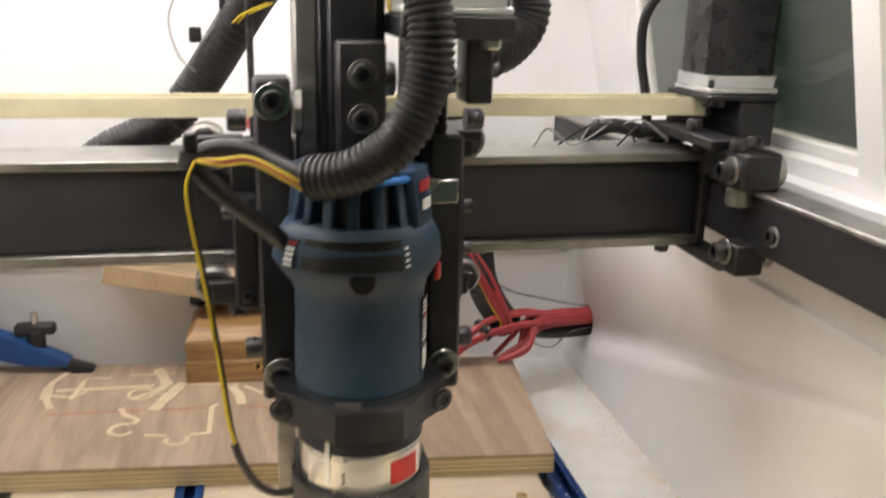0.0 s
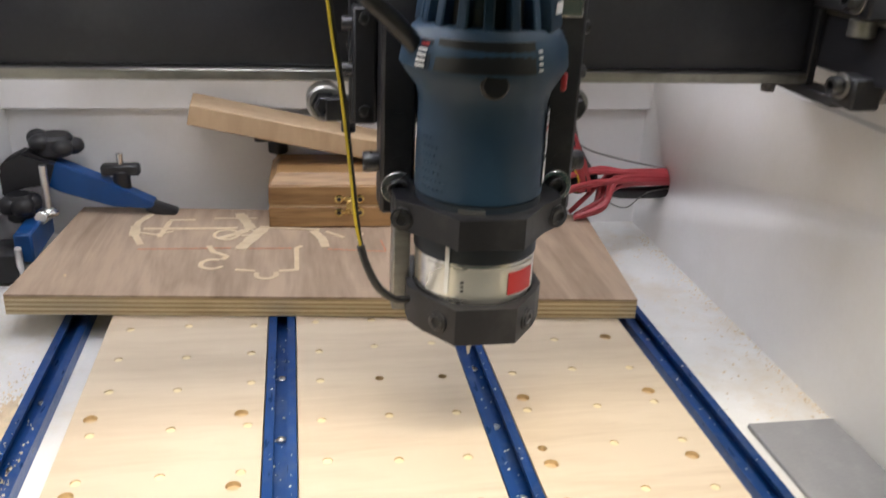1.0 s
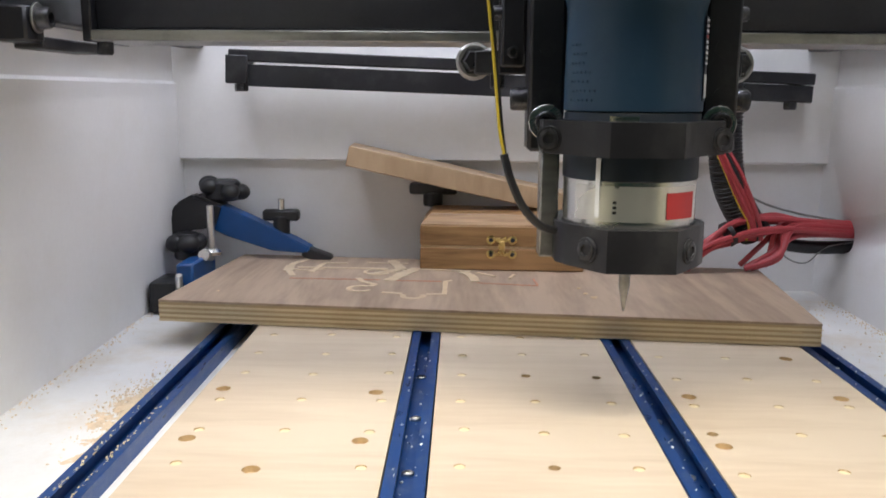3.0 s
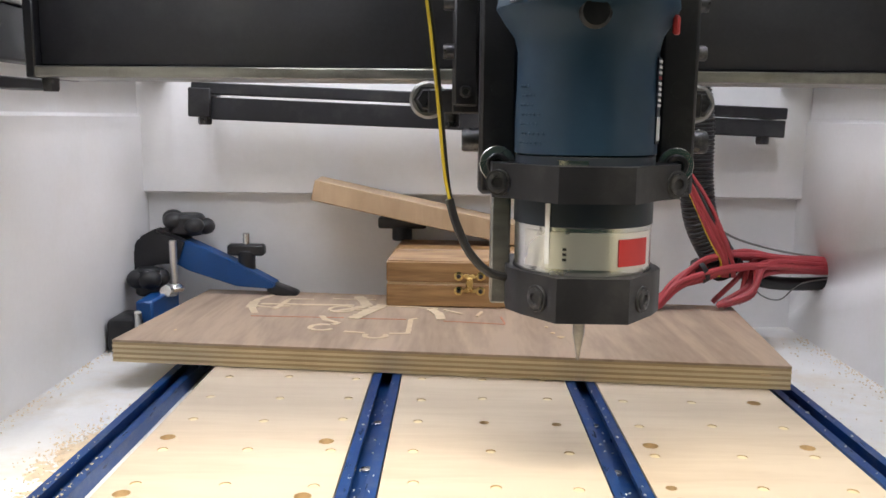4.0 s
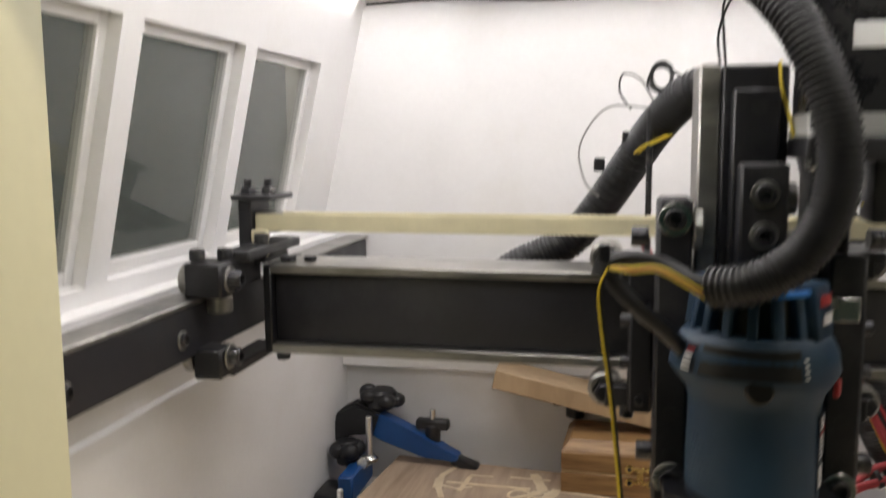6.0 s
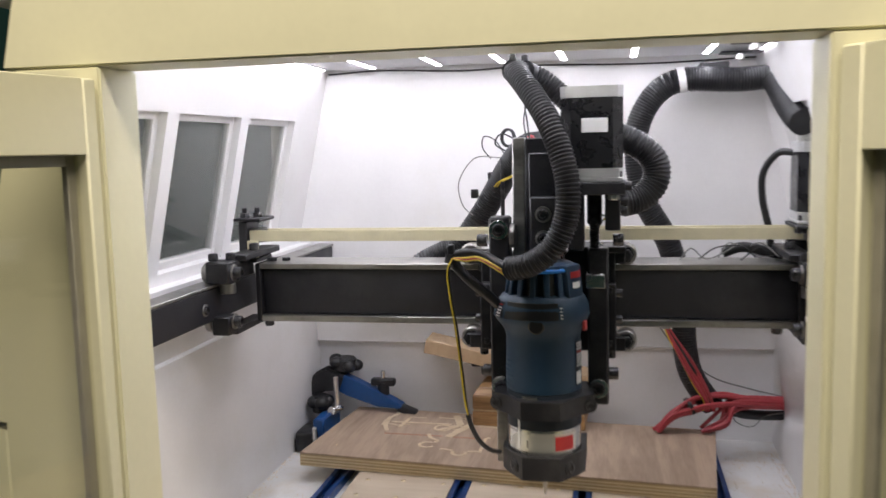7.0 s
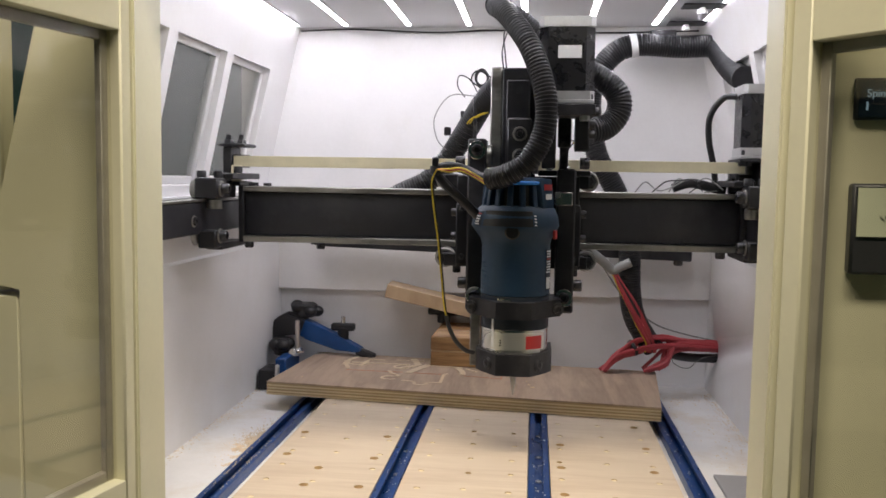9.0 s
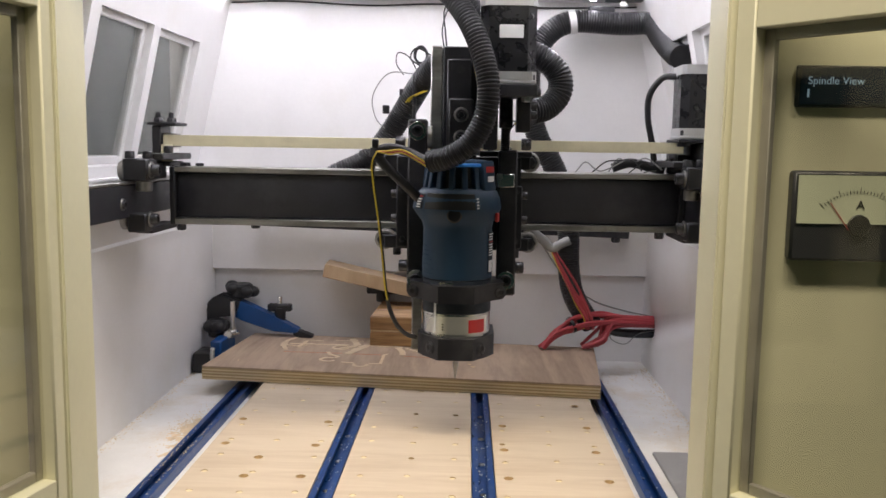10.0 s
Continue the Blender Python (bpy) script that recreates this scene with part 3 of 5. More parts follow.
rows_y = [0.125, 0.080, 0.035, -0.013, -0.060, -0.107, -0.152, -0.195]
PANELS = [(-0.107, 0.0143, (-0.090, -0.045, 0.003), [(-0.095, 0.003), (0, 0), (-0.093, -0.075), (-0.001, -0.075), (-0.05, -0.112), (-0.052, -0.16), (0.0, -0.158)]),
          (0.0367, 0.1563, (0.052, 0.0965, 0.141), []),
          (0.1787, 0.300, (0.190, 0.238, 0.283), [(0.191, 0), (0.283, 0), (0.190, -0.075), (0.282, -0.076), (0.279, 0.080), (0.191, -0.15), (0.283, -0.152)])]
for k, (x0, x1, cols, big) in enumerate(PANELS):
    sp = thing("spoilboard_panel", "birch plywood spoilboard panel with peg holes and pale dowel plugs", "spoilboard", ((x0 + x1) / 2, 0, ZF), "panels of the table top")
    rnd = random.Random(10 + k)
    holes, plugs = [], []
    for y in rows_y:
        for x in cols:
            px, py = x + rnd.uniform(-0.002, 0.002), y + rnd.uniform(-0.003, 0.003)
            if any(math.hypot(px - bx, py - by) < 0.0105 for bx, by in big):
                if any(math.hypot(px - bx, py - by) < 0.0085 for bx, by in big):
                    continue
            (holes if rnd.random() < 0.06 else plugs).append((px, py, 0.0031))
    holes += [(x, y, 0.0046) for x, y in big]
    bm = bmesh.new()
    outer = [bm.verts.new(v) for v in ((x0, TY0, 0), (x1, TY0, 0), (x1, TY1, 0), (x0, TY1, 0))]
    edges = [bm.edges.new((outer[i], outer[(i + 1) % 4])) for i in range(4)]
    rings = []
    for x, y, r in holes + plugs:
        ring = [bm.verts.new((x + r * math.cos(2 * math.pi * i / 14), y + r * math.sin(2 * math.pi * i / 14), 0)) for i in range(14)]
        edges += [bm.edges.new((ring[i], ring[(i + 1) % 14])) for i in range(14)]
        rings.append(ring)
    bmesh.ops.triangle_fill(bm, edges=edges, use_beauty=True, use_dissolve=False)
    for ring in rings:
        depth = 0.0085 if (ring[0].co - ring[7].co).length < 0.008 else 0.0035
        inside = [f for f in bm.faces if all(v in ring for v in f.verts)]
        if inside:
            bmesh.ops.delete(bm, geom=inside, context="FACES_ONLY")
        low = [bm.verts.new(v.co - Vector((0, 0, depth))) for v in ring]
        for i in range(14):
            f = bm.faces.new((ring[i], ring[(i + 1) % 14], low[(i + 1) % 14], low[i]))
            f.material_index = 1
        bm.faces.new(low).material_index = 1
    lowv = [bm.verts.new(v.co + Vector((0, 0, ZF + 0.0003))) for v in outer]
    for i in range(4):
        bm.faces.new((outer[i], outer[(i + 1) % 4], lowv[(i + 1) % 4], lowv[i]))
    bm.faces.new(lowv)
    part("panel", bm, [SPOIL, HOLE], sp)
    for x, y, r in plugs:
        zt = -rnd.uniform(0.0001, 0.0007)
        part("dowel_plug", cyl(bmesh.new(), (x, y, -0.0075), (x, y, zt), r - 0.0002, 14, 0.0003), PLUG, sp)
gp = thing("grey_plate", "grey flat plate lying on the white base", "plate", (0.381, -0.12, ZF))
part("plate", B(0.350, 0.4165, -0.215, -0.024, ZF, ZF + 0.004, b=0.0008), GREYP, gp)
# sawdust along the walls
for nm, xa, xb, yc, lab in (("sawdust_left", -0.232, -0.155, -0.05, "drift of pale sawdust on the white base"), ("sawdust_right", 0.345, 0.415, 0.10, "thin scatter of sawdust along the side wall")):
    rnd = random.Random(5 if xa < 0 else 6)
    bm = bmesh.new()
    for i in range(1100 if xa < 0 else 600):
        if xa < 0:
            x, y = min(rnd.gauss(-0.164, 0.010), -0.1505), rnd.gauss(0.03, 0.034)
            if rnd.random() < 0.35:
                x, y = XL + abs(rnd.gauss(0, 0.006)), rnd.uniform(-0.2, 0.3)
        else:
            x, y = XR - abs(rnd.gauss(0, 0.008)), rnd.uniform(-0.02, 0.34)
            if rnd.random() < 0.25:
                x = rnd.uniform(0.34, 0.415)
        x = max(XL + 0.001, min(XR - 0.001, x))
        s2 = rnd.uniform(0.0003, 0.0011)
        mm = Matrix.Translation((x, y, ZF + s2 * 0.25)) @ Euler((rnd.random() * 3, rnd.random() * 3, rnd.random() * 3)).to_matrix().to_4x4()
        bmesh.ops.create_cube(bm, size=1, matrix=mm @ Matrix.Diagonal((s2, s2 * 1.5, s2 * 0.5, 1)))
    tagged(new("sawdust", finish(bm, "sawdust", DUST)), lab, "sawdust", kind="stuff")

# smear of fine dust beside the outer track
bm = bmesh.new()
nx, ny = 34, 70
grid = [[bm.verts.new((-0.190 + 0.0385 * i / nx, -0.085 + 0.165 * k / ny, 0)) for k in range(ny + 1)] for i in range(nx + 1)]
for row in grid:
    for v in row:
        p = v.co
        ridge = 1.0 - abs(p.x + 0.1535 + 0.10 * max(0.0, p.y + 0.01) * 0.6) / (0.012 + 0.012 * math.exp(-((p.y - 0.005) / 0.035) ** 2))
        ends = min(1.0, (p.y + 0.085) / 0.05, (0.08 - p.y) / 0.04)
        v.co.z = ZF - 0.0006 + 0.0018 * max(0.0, min(ridge, ends) + 0.9 * noise.noise(Vector((p.x * 90, p.y * 70, 1.0))) + 0.5 * noise.noise(Vector((p.x * 320, p.y * 320, 5.0))))
for i in range(nx):
    for k in range(ny):
        q = (grid[i][k], grid[i + 1][k], grid[i + 1][k + 1], grid[i][k + 1])
        if max(v.co.z for v in q) > ZF:
            bm.faces.new(q)
bmesh.ops.delete(bm, geom=[v for v in bm.verts if not v.link_faces], context="VERTS")
tagged(new("sawdust", finish(bm, "sawdust", DUSTP)), "low drift of fine pale sawdust beside the track", "sawdust", kind="stuff")

# ---- the workpiece ----
BA = math.atan2(0.108 - 0.158, 0.315 + 0.189)
BM = Matrix.Translation((-0.189, 0.158, 0)) @ Matrix.Rotation(BA, 4, "Z")
wp = thing("plywood_board", "plywood board with a carved puzzle outline, lying across the tracks", "board", (0.08, 0.22, 0.0))
LEN, WID, TH = 0.506, 0.200, 0.018
n = 9
for i in range(n):
    z0, z1 = 0.0006 + (TH - 0.0006) * i / n, 0.0006 + (TH - 0.0006) * (i + 1) / n
    e = 0.0003 if i % 2 else 0.0
    if i == n - 1:
        part("face_veneer", box(bmesh.new(), 0, LEN, 0, WID, z0, z1, b=0.0003, m=BM), [BOARDW], wp, "brown grained face veneer")
    else:
        part("ply_layer", box(bmesh.new(), e, LEN - e, e, WID - e, z0, z1, b=0, m=BM), PLY2 if i % 2 else PLY1, wp)


def ribbon(pts, w, z=TH):
    """A shallow carved line in the board's face, with a rough outline."""
    bm = bmesh.new()
    fine = []
    for (xa, ya), (xb, yb) in zip(pts, pts[1:]):
        k = max(1, int(math.hypot(xb - xa, yb - ya) / 0.003))
        fine += [(xa + (xb - xa) * q / k, ya + (yb - ya) * q / k) for q in range(k)]
    fine.append(pts[-1])
    pts = [Vector((x, y, 0)) for x, y in fine]
    rows = []
    for i, p in enumerate(pts):
        d = (pts[min(i + 1, len(pts) - 1)] - pts[max(i - 1, 0)]).normalized()
        ww = w * (1 + 0.35 * noise.noise(p * 300))
        s2 = Vector((-d.y, d.x, 0)) * ww / 2
        rows.append([bm.verts.new(p + q * s2 + Vector((0, 0, z + h))) for q, h in ((1, -0.0003), (1, 0.00035), (-1, 0.00035), (-1, -0.0003))])
    for a, b in zip(rows, rows[1:]):
        for k in range(4):
            bm.faces.new((a[k], a[(k + 1) % 4], b[(k + 1) % 4], b[k]))
    bm.faces.new(rows[0])
    bm.faces.new(rows[-1][::-1])
    return bm


def arc(cx, cy, r, a0, a1, n=12, ry=None):
    return [(cx + r * math.cos(radians(a0 + (a1 - a0) * i / n)), cy + (ry or r) * math.sin(radians(a0 + (a1 - a0) * i / n))) for i in range(n + 1)]


OUTLINE = [([(0.043, 0.241), (0.038, 0.236), (0.038, 0.188), (0.023, 0.187)], 0.0042), (arc(0.0125, 0.180, 0.0085, 150, 390, 14), 0.0042),
           ([(0.003, 0.188), (-0.014, 0.192)], 0.0038), (arc(-0.0335, 0.205, 0.010, 60, 330, 14), 0.0042), ([(-0.026, 0.214), (-0.022, 0.221), (-0.035, 0.232), (-0.040, 0.246)], 0.0048)]
STROKES = [([(-0.099, 0.336), (-0.110, 0.310), (-0.111, 0.285), (-0.100, 0.253)], 0.006), ([(-0.111, 0.300), (-0.109, 0.275)], 0.009),
           ([(-0.103, 0.292), (-0.06, 0.290), (-0.017, 0.289)], 0.0042), ([(-0.082, 0.314), (-0.058, 0.313)], 0.0032), ([(-0.040, 0.316), (0.001, 0.314)], 0.003),
           ([(-0.086, 0.270), (-0.081, 0.311)], 0.0045), ([(-0.105, 0.282), (-0.09, 0.276), (-0.075, 0.284)], 0.003),
           ([(-0.017, 0.328), (-0.008, 0.300), (-0.004, 0.286)], 0.010), ([(0.009, 0.289), (-0.003, 0.260), (-0.012, 0.236)], 0.011), ([(-0.034, 0.262), (-0.006, 0.281)], 0.006),
           (arc(-0.026, 0.272, 0.011, 0, 360, 16, 0.012), 0.003), (arc(-0.008, 0.276, 0.008, 0, 300, 12), 0.003), ([(0.004, 0.290), (0.03, 0.285), (0.060, 0.279)], 0.0042),
           ([(0.054, 0.276), (0.062, 0.256), (0.064, 0.236)], 0.008), ([(0.066, 0.274), (0.082, 0.258)], 0.0036), ([(0.100, 0.268), (0.095, 0.250)], 0.003)]
CARVED = OUTLINE + STROKES
for k, (pts, w) in enumerate(CARVED):
    part("carved_line", ribbon(pts, w, TH + 0.00003 * k), CARVE, wp, "pale carved groove")
for x, y, r in ((0.155, 0.195, 0.002), (0.16, 0.182, 0.003), (0.152, 0.215, 0.0016), (-0.15, 0.19, 0.0012)):
    part("knot", prism(bmesh.new(), [(x + r * math.cos(a) * (1 + 0.3 * math.sin(3 * a)), y + 1.3 * r * math.sin(a)) for a in np.linspace(0, 6.28, 11)[:-1]], TH + 0.0001, TH + 0.0004), HOLE, wp, "small dark knot")
for x0, y0, x1, y1 in ((-0.101, 0.243, -0.02, 0.240), (-0.005, 0.238, 0.034, 0.236), (0.066, 0.232, 0.118, 0.223), (0.118, 0.224, 0.116, 0.250)):
    part("red_line", ribbon([(x0, y0), (x1, y1)], 0.0014, TH), REDC, wp, "faint red crayon line")
part("edge_void", box(bmesh.new(), 0.485, 0.492, -0.0002, 0.001, 0.010, 0.0114, b=0, m=BM), HOLE, wp, "dark gap between the plies")

# ---- behind the workpiece ----
bx = thing("wooden_box", "small oak box with brass latch, closed, on the plywood board", "box", (0.09, 0.33, TH))
OB = Matrix.Translation((0.013, 0.287, TH)) @ Matrix.Rotation(radians(-2.0), 4, "Z")
Lb, Wb = 0.152, 0.085
part("base", box(bmesh.new(), 0, Lb, 0, Wb, 0.0006, 0.0212, b=0.001, m=OB), OAK, bx)
part("gap_liner", box(bmesh.new(), 0.001, Lb - 0.001, 0.001, Wb - 0.001, 0.0213, 0.0232, b=0, m=OB), HOLE, bx)
bm = bmesh.new()
lo = [(0, 0), (Lb, 0), (Lb, Wb), (0, Wb)]
c = 0.012
hi = [(c * 0.7, c), (Lb - c * 0.7, c), (Lb - c * 0.7, Wb - c), (c * 0.7, Wb - c)]
v0, v1, v2 = ([bm.verts.new(OB @ Vector((x, y, z))) for x, y in q] for q, z in ((lo, 0.0233), (lo, 0.0425), (hi, 0.052)))
for a, b in ((v0, v1), (v1, v2)):
    for i in range(4):
        bm.faces.new((a[i], a[(i + 1) % 4], b[(i + 1) % 4], b[i]))
bm.faces.new(v0[::-1])
bm.faces.new(v2)
bmesh.ops.bevel(bm, geom=bm.edges[:], offset=0.001, segments=2, affect="EDGES")
part("lid", bm, OAK, bx)
lt = part("latch", box(bmesh.new(), 0.073, 0.079, -0.0022, 0.0002, 0.0165, 0.0285, b=0.0008, m=OB), BRASS, bx, "small brass latch")
for sx in (-1, 1):
    for z in (0.016, 0.0295):
        bm = box(bmesh.new(), 0.076 + sx * 0.003 - 0.002, 0.076 + sx * 0.003 + 0.002, -0.0014, 0.0002, z - 0.002, z + 0.002, b=0.0004, m=OB)
        p_ = OB @ Vector((0.076 + sx * 0.010, -0.0016, z))
        q_ = OB @ Vector((0.076 + sx * 0.010, 0.0002, z))
        lathe(bm, q_, p_, [(0, 0.0042), (0.8, 0.0042), (1, 0.0034)], 16)
        box(bm, 0.076 + min(0, sx * 0.008), 0.076 + max(0, sx * 0.008), -0.0012, 0.0002, z - 0.0012, z + 0.0012, b=0, m=OB)
        w_ = part("latch_wing", bm, BRASS, bx)
        part("pin", lathe(bmesh.new(), p_, p_ + Vector((0, -0.0012, 0)), [(0, 0.002), (0.7, 0.002), (1, 0.0012)], 12), BOLT, w_)
pk = thing("wood_offcut", "plain wooden offcut leaning over the box", "offcut", (0.05, 0.33, 0.09))
PM = Matrix.Translation((-0.0595, 0.312, 0.1125)) @ Matrix.Rotation(radians(12.3), 4, "Y") @ Matrix.Rotation(radians(2), 4, "Z")
part("offcut", box(bmesh.new(), 0, 0.229, 0, 0.05, 0, 0.0195, b=0.0008, m=PM), PLANKW, pk)
part("end_strip", box(bmesh.new(), 0.2291, 0.232, 0.001, 0.049, 0.0005, 0.019, b=0.0004, m=PM), HOLE, pk, "dark glued end strip")
kb = thing("clamp_knob", "black T-shaped clamp knob on a threaded stud beside the box", "knob", (0.022, 0.352, TH))
part("stud", cyl(bmesh.new(), (0.022, 0.377, ZF), (0.022, 0.377, 0.074), 0.003, 12), BRIGHT, kb)
bm = B(-0.002, 0.047, 0.369, 0.385, 0.079, 0.091, b=0.003, seg=2)
cyl(bm, (0.022, 0.377, 0.067), (0.022, 0.377, 0.081), 0.010, 18, 0.001)
part("handle", bm, RUBBER, kb)


def hold_down(at, turn, tilt, label):
    """A blue hold-down clamp arm with a rubber heel, threaded foot, star knob and T-knob."""
    h = thing("hold_down_clamp", label, "clamp", at, "clamps at the back corner")
    m = Matrix.Translation(at) @ Matrix.Rotation(radians(turn), 4, "Z") @ Matrix.Rotation(radians(tilt), 4, "Y")
    bm = bmesh.new()
    pr = [(-0.005, -0.014), (0.02, -0.018), (0.07, -0.016), (0.105, -0.006), (0.105, 0.0), (0.06, 0.006), (0.01, 0.010), (-0.005, 0.008)]
    a = [bm.verts.new(m @ Vector((x, -0.009, z))) for x, z in pr]
    b = [bm.verts.new(m @ Vector((x, 0.009, z))) for x, z in pr]
    for i in range(len(pr)):
        j = (i + 1) % len(pr)
        bm.faces.new((a[i], a[j], b[j], b[i]))
    bm.faces.new(a[::-1])
    bm.faces.new(b)
    bmesh.ops.bevel(bm, geom=bm.edges[:], offset=0.0012, segments=2, affect="EDGES")
    part("arm", bm, CLAMPB, h, "blue painted clamp arm")
    bm = bmesh.new()
    pr = [(-0.042, -0.040), (-0.030, -0.042), (-0.012, -0.020), (0.012, -0.016), (0.012, 0.011), (-0.022, 0.011), (-0.036, -0.004)]
    a = [bm.verts.new(m @ Vector((x, -0.0115, z))) for x, z in pr]
    b = [bm.verts.new(m @ Vector((x, 0.0115, z))) for x, z in pr]
    for i in range(len(pr)):
        j = (i + 1) % len(pr)
        bm.faces.new((a[i], a[j], b[j], b[i]))
    bm.faces.new(a[::-1])
    bm.faces.new(b)
    bmesh.ops.bevel(bm, geom=bm.edges[:], offset=0.003, segments=2, affect="EDGES")
    part("heel", bm, RUBBER, h, "black rubber heel")
    part("toe", box(bmesh.new(), 0.098, 0.128, -0.008, 0.008, -0.012, -0.001, b=0.003, m=m, seg=2), RUBBER, h, "black rubber toe")
    return h, m


hd, hm = hold_down((-0.196, 0.345, 0.064), -4, 19, "blue hold-down clamp with black knobs leaning in the corner")
part("foot_screw", cyl(bmesh.new(), (-0.193, 0.322, 0.028), (-0.193, 0.322, 0.072), 0.0036, 12), BRIGHT, hd, "steel foot screw")
part("foot_pad", lathe(bmesh.new(), (-0.193, 0.322, 0.0235), (-0.193, 0.322, 0.030), [(0, 0.0095), (0.5, 0.0098), (1, 0.006)], 20), BRIGHT, hd, "round steel foot")
bm = bmesh.new()
for i in range(5):
    a = radians(i * 72 + 15)
    bmesh.ops.create_uvsphere(bm, u_segments=12, v_segments=8, radius=0.0105, matrix=Matrix.Translation((-0.187 + 0.0165 * math.cos(a), 0.350 + 0.0125 * math.sin(a), 0.086 - 0.004 * math.cos(a))) @ Matrix.Diagonal((1, 1, 0.8, 1)))
cyl(bm, (-0.187, 0.350, 0.074), (-0.187, 0.350, 0.0945), 0.017, 18, 0.003)
part("star_knob", bm, RUBBER, hd, "black five-lobed star knob")
bm = B(-0.146, -0.110, 0.338, 0.350, 0.055, 0.066, b=0.002)
cyl(bm, (-0.128, 0.344, 0.036), (-0.128, 0.344, 0.060), 0.0085, 16, 0.001)
part("t_knob", bm, RUBBER, hd, "black T-shaped knob")
part("stud", cyl(bmesh.new(), (-0.128, 0.344, 0.06), (-0.128, 0.344, 0.077), 0.0034, 12), BRIGHT, hd)
h2 = thing("hold_down_clamp", "second blue clamp lying low against the wall", "clamp", (-0.215, 0.315, 0.0), "clamps at the back corner")
bm = bmesh.new()
for i in range(4):
    a = radians(i * 90 + 30)
    bmesh.ops.create_uvsphere(bm, u_segments=12, v_segments=8, radius=0.011, matrix=Matrix.Translation((-0.216 + 0.009 * math.cos(a), 0.318 + 0.010 * math.sin(a), 0.036)) @ Matrix.Diagonal((1, 1, 0.85, 1)))
cyl(bm, (-0.216, 0.318, 0.020), (-0.216, 0.318, 0.046), 0.012, 16, 0.002)
part("star_knob", bm, RUBBER, h2)
part("arm", box(bmesh.new(), -0.212, -0.196, 0.27, 0.345, -0.004, 0.024, b=0.002), CLAMPB, h2)
part("heel", box(bmesh.new(), -0.234, -0.205, 0.255, 0.30, ZF, 0.010, b=0.005, seg=2), RUBBER, h2)
part("foot_screw", cyl(bmesh.new(), (-0.207, 0.262, -0.012), (-0.203, 0.252, 0.018), 0.0032, 12), BRIGHT, h2)
part("pivot", cyl(bmesh.new(), (-0.196, 0.325, 0.022), (-0.196, 0.305, 0.026), 0.006, 16), BRIGHT, h2)

# ---- the gantry ----
GX0, GX1 = -0.178, 0.381
gb = thing("gantry_beam", "black square steel gantry beam with worn steel guide bars", "beam", (0.1, 0.07, 0.24))
part("tube", B(GX0, GX1, 0.045, 0.100, 0.219, 0.269, b=0.002, seg=2), BEAM, gb, "black painted square tube")
part("guide_bar", B(GX0 - 0.003, GX1 + 0.002, 0.039, 0.096, 0.2695, 0.2755, b=0.0008), STEEL, gb, "worn bare steel bar on top")
part("guide_bar", B(GX0 - 0.003, GX1 + 0.002, 0.039, 0.096, 0.2115, 0.2185, b=0.0008), STEEL, gb, "worn bare steel bar below")
for x in (GX0 - 0.0063, GX1 + 0.0003):
    part("end_plate", B(x, x + 0.006, 0.0385, 0.102, 0.2112, 0.2758, b=0.001), BLACK, gb)


def rail(name, x0, x1, label):
    r = thing(name, label, "rail", ((x0 + x1) / 2, 0.07, 0.24), "side rails")
    part("bar", B(x0, x1, YF, YB - 0.002, 0.223, 0.258, b=0.0015), BEAM, r)
    part("top_bar", B(x0 - 0.002, x1 + 0.002, YF, YB - 0.002, 0.2583, 0.2615, b=0.0008), STEEL, r)
    for y in (-0.16, -0.04, 0.15, 0.30):
        inner = x1 if x0 < 0 else x0
        s = 1 if x0 < 0 else -1
        cap_bolt(r, (inner, y, 0.238), (s, 0, 0), 0.005, 0.0035, BOLT, 0.0065, STEEL)
    return r


rail("side_rail", -0.2265, -0.206, "black steel side rail with worn top bar along the wall")
rail("side_rail", 0.388, 0.4085, "black steel side rail with worn top bar along the wall")


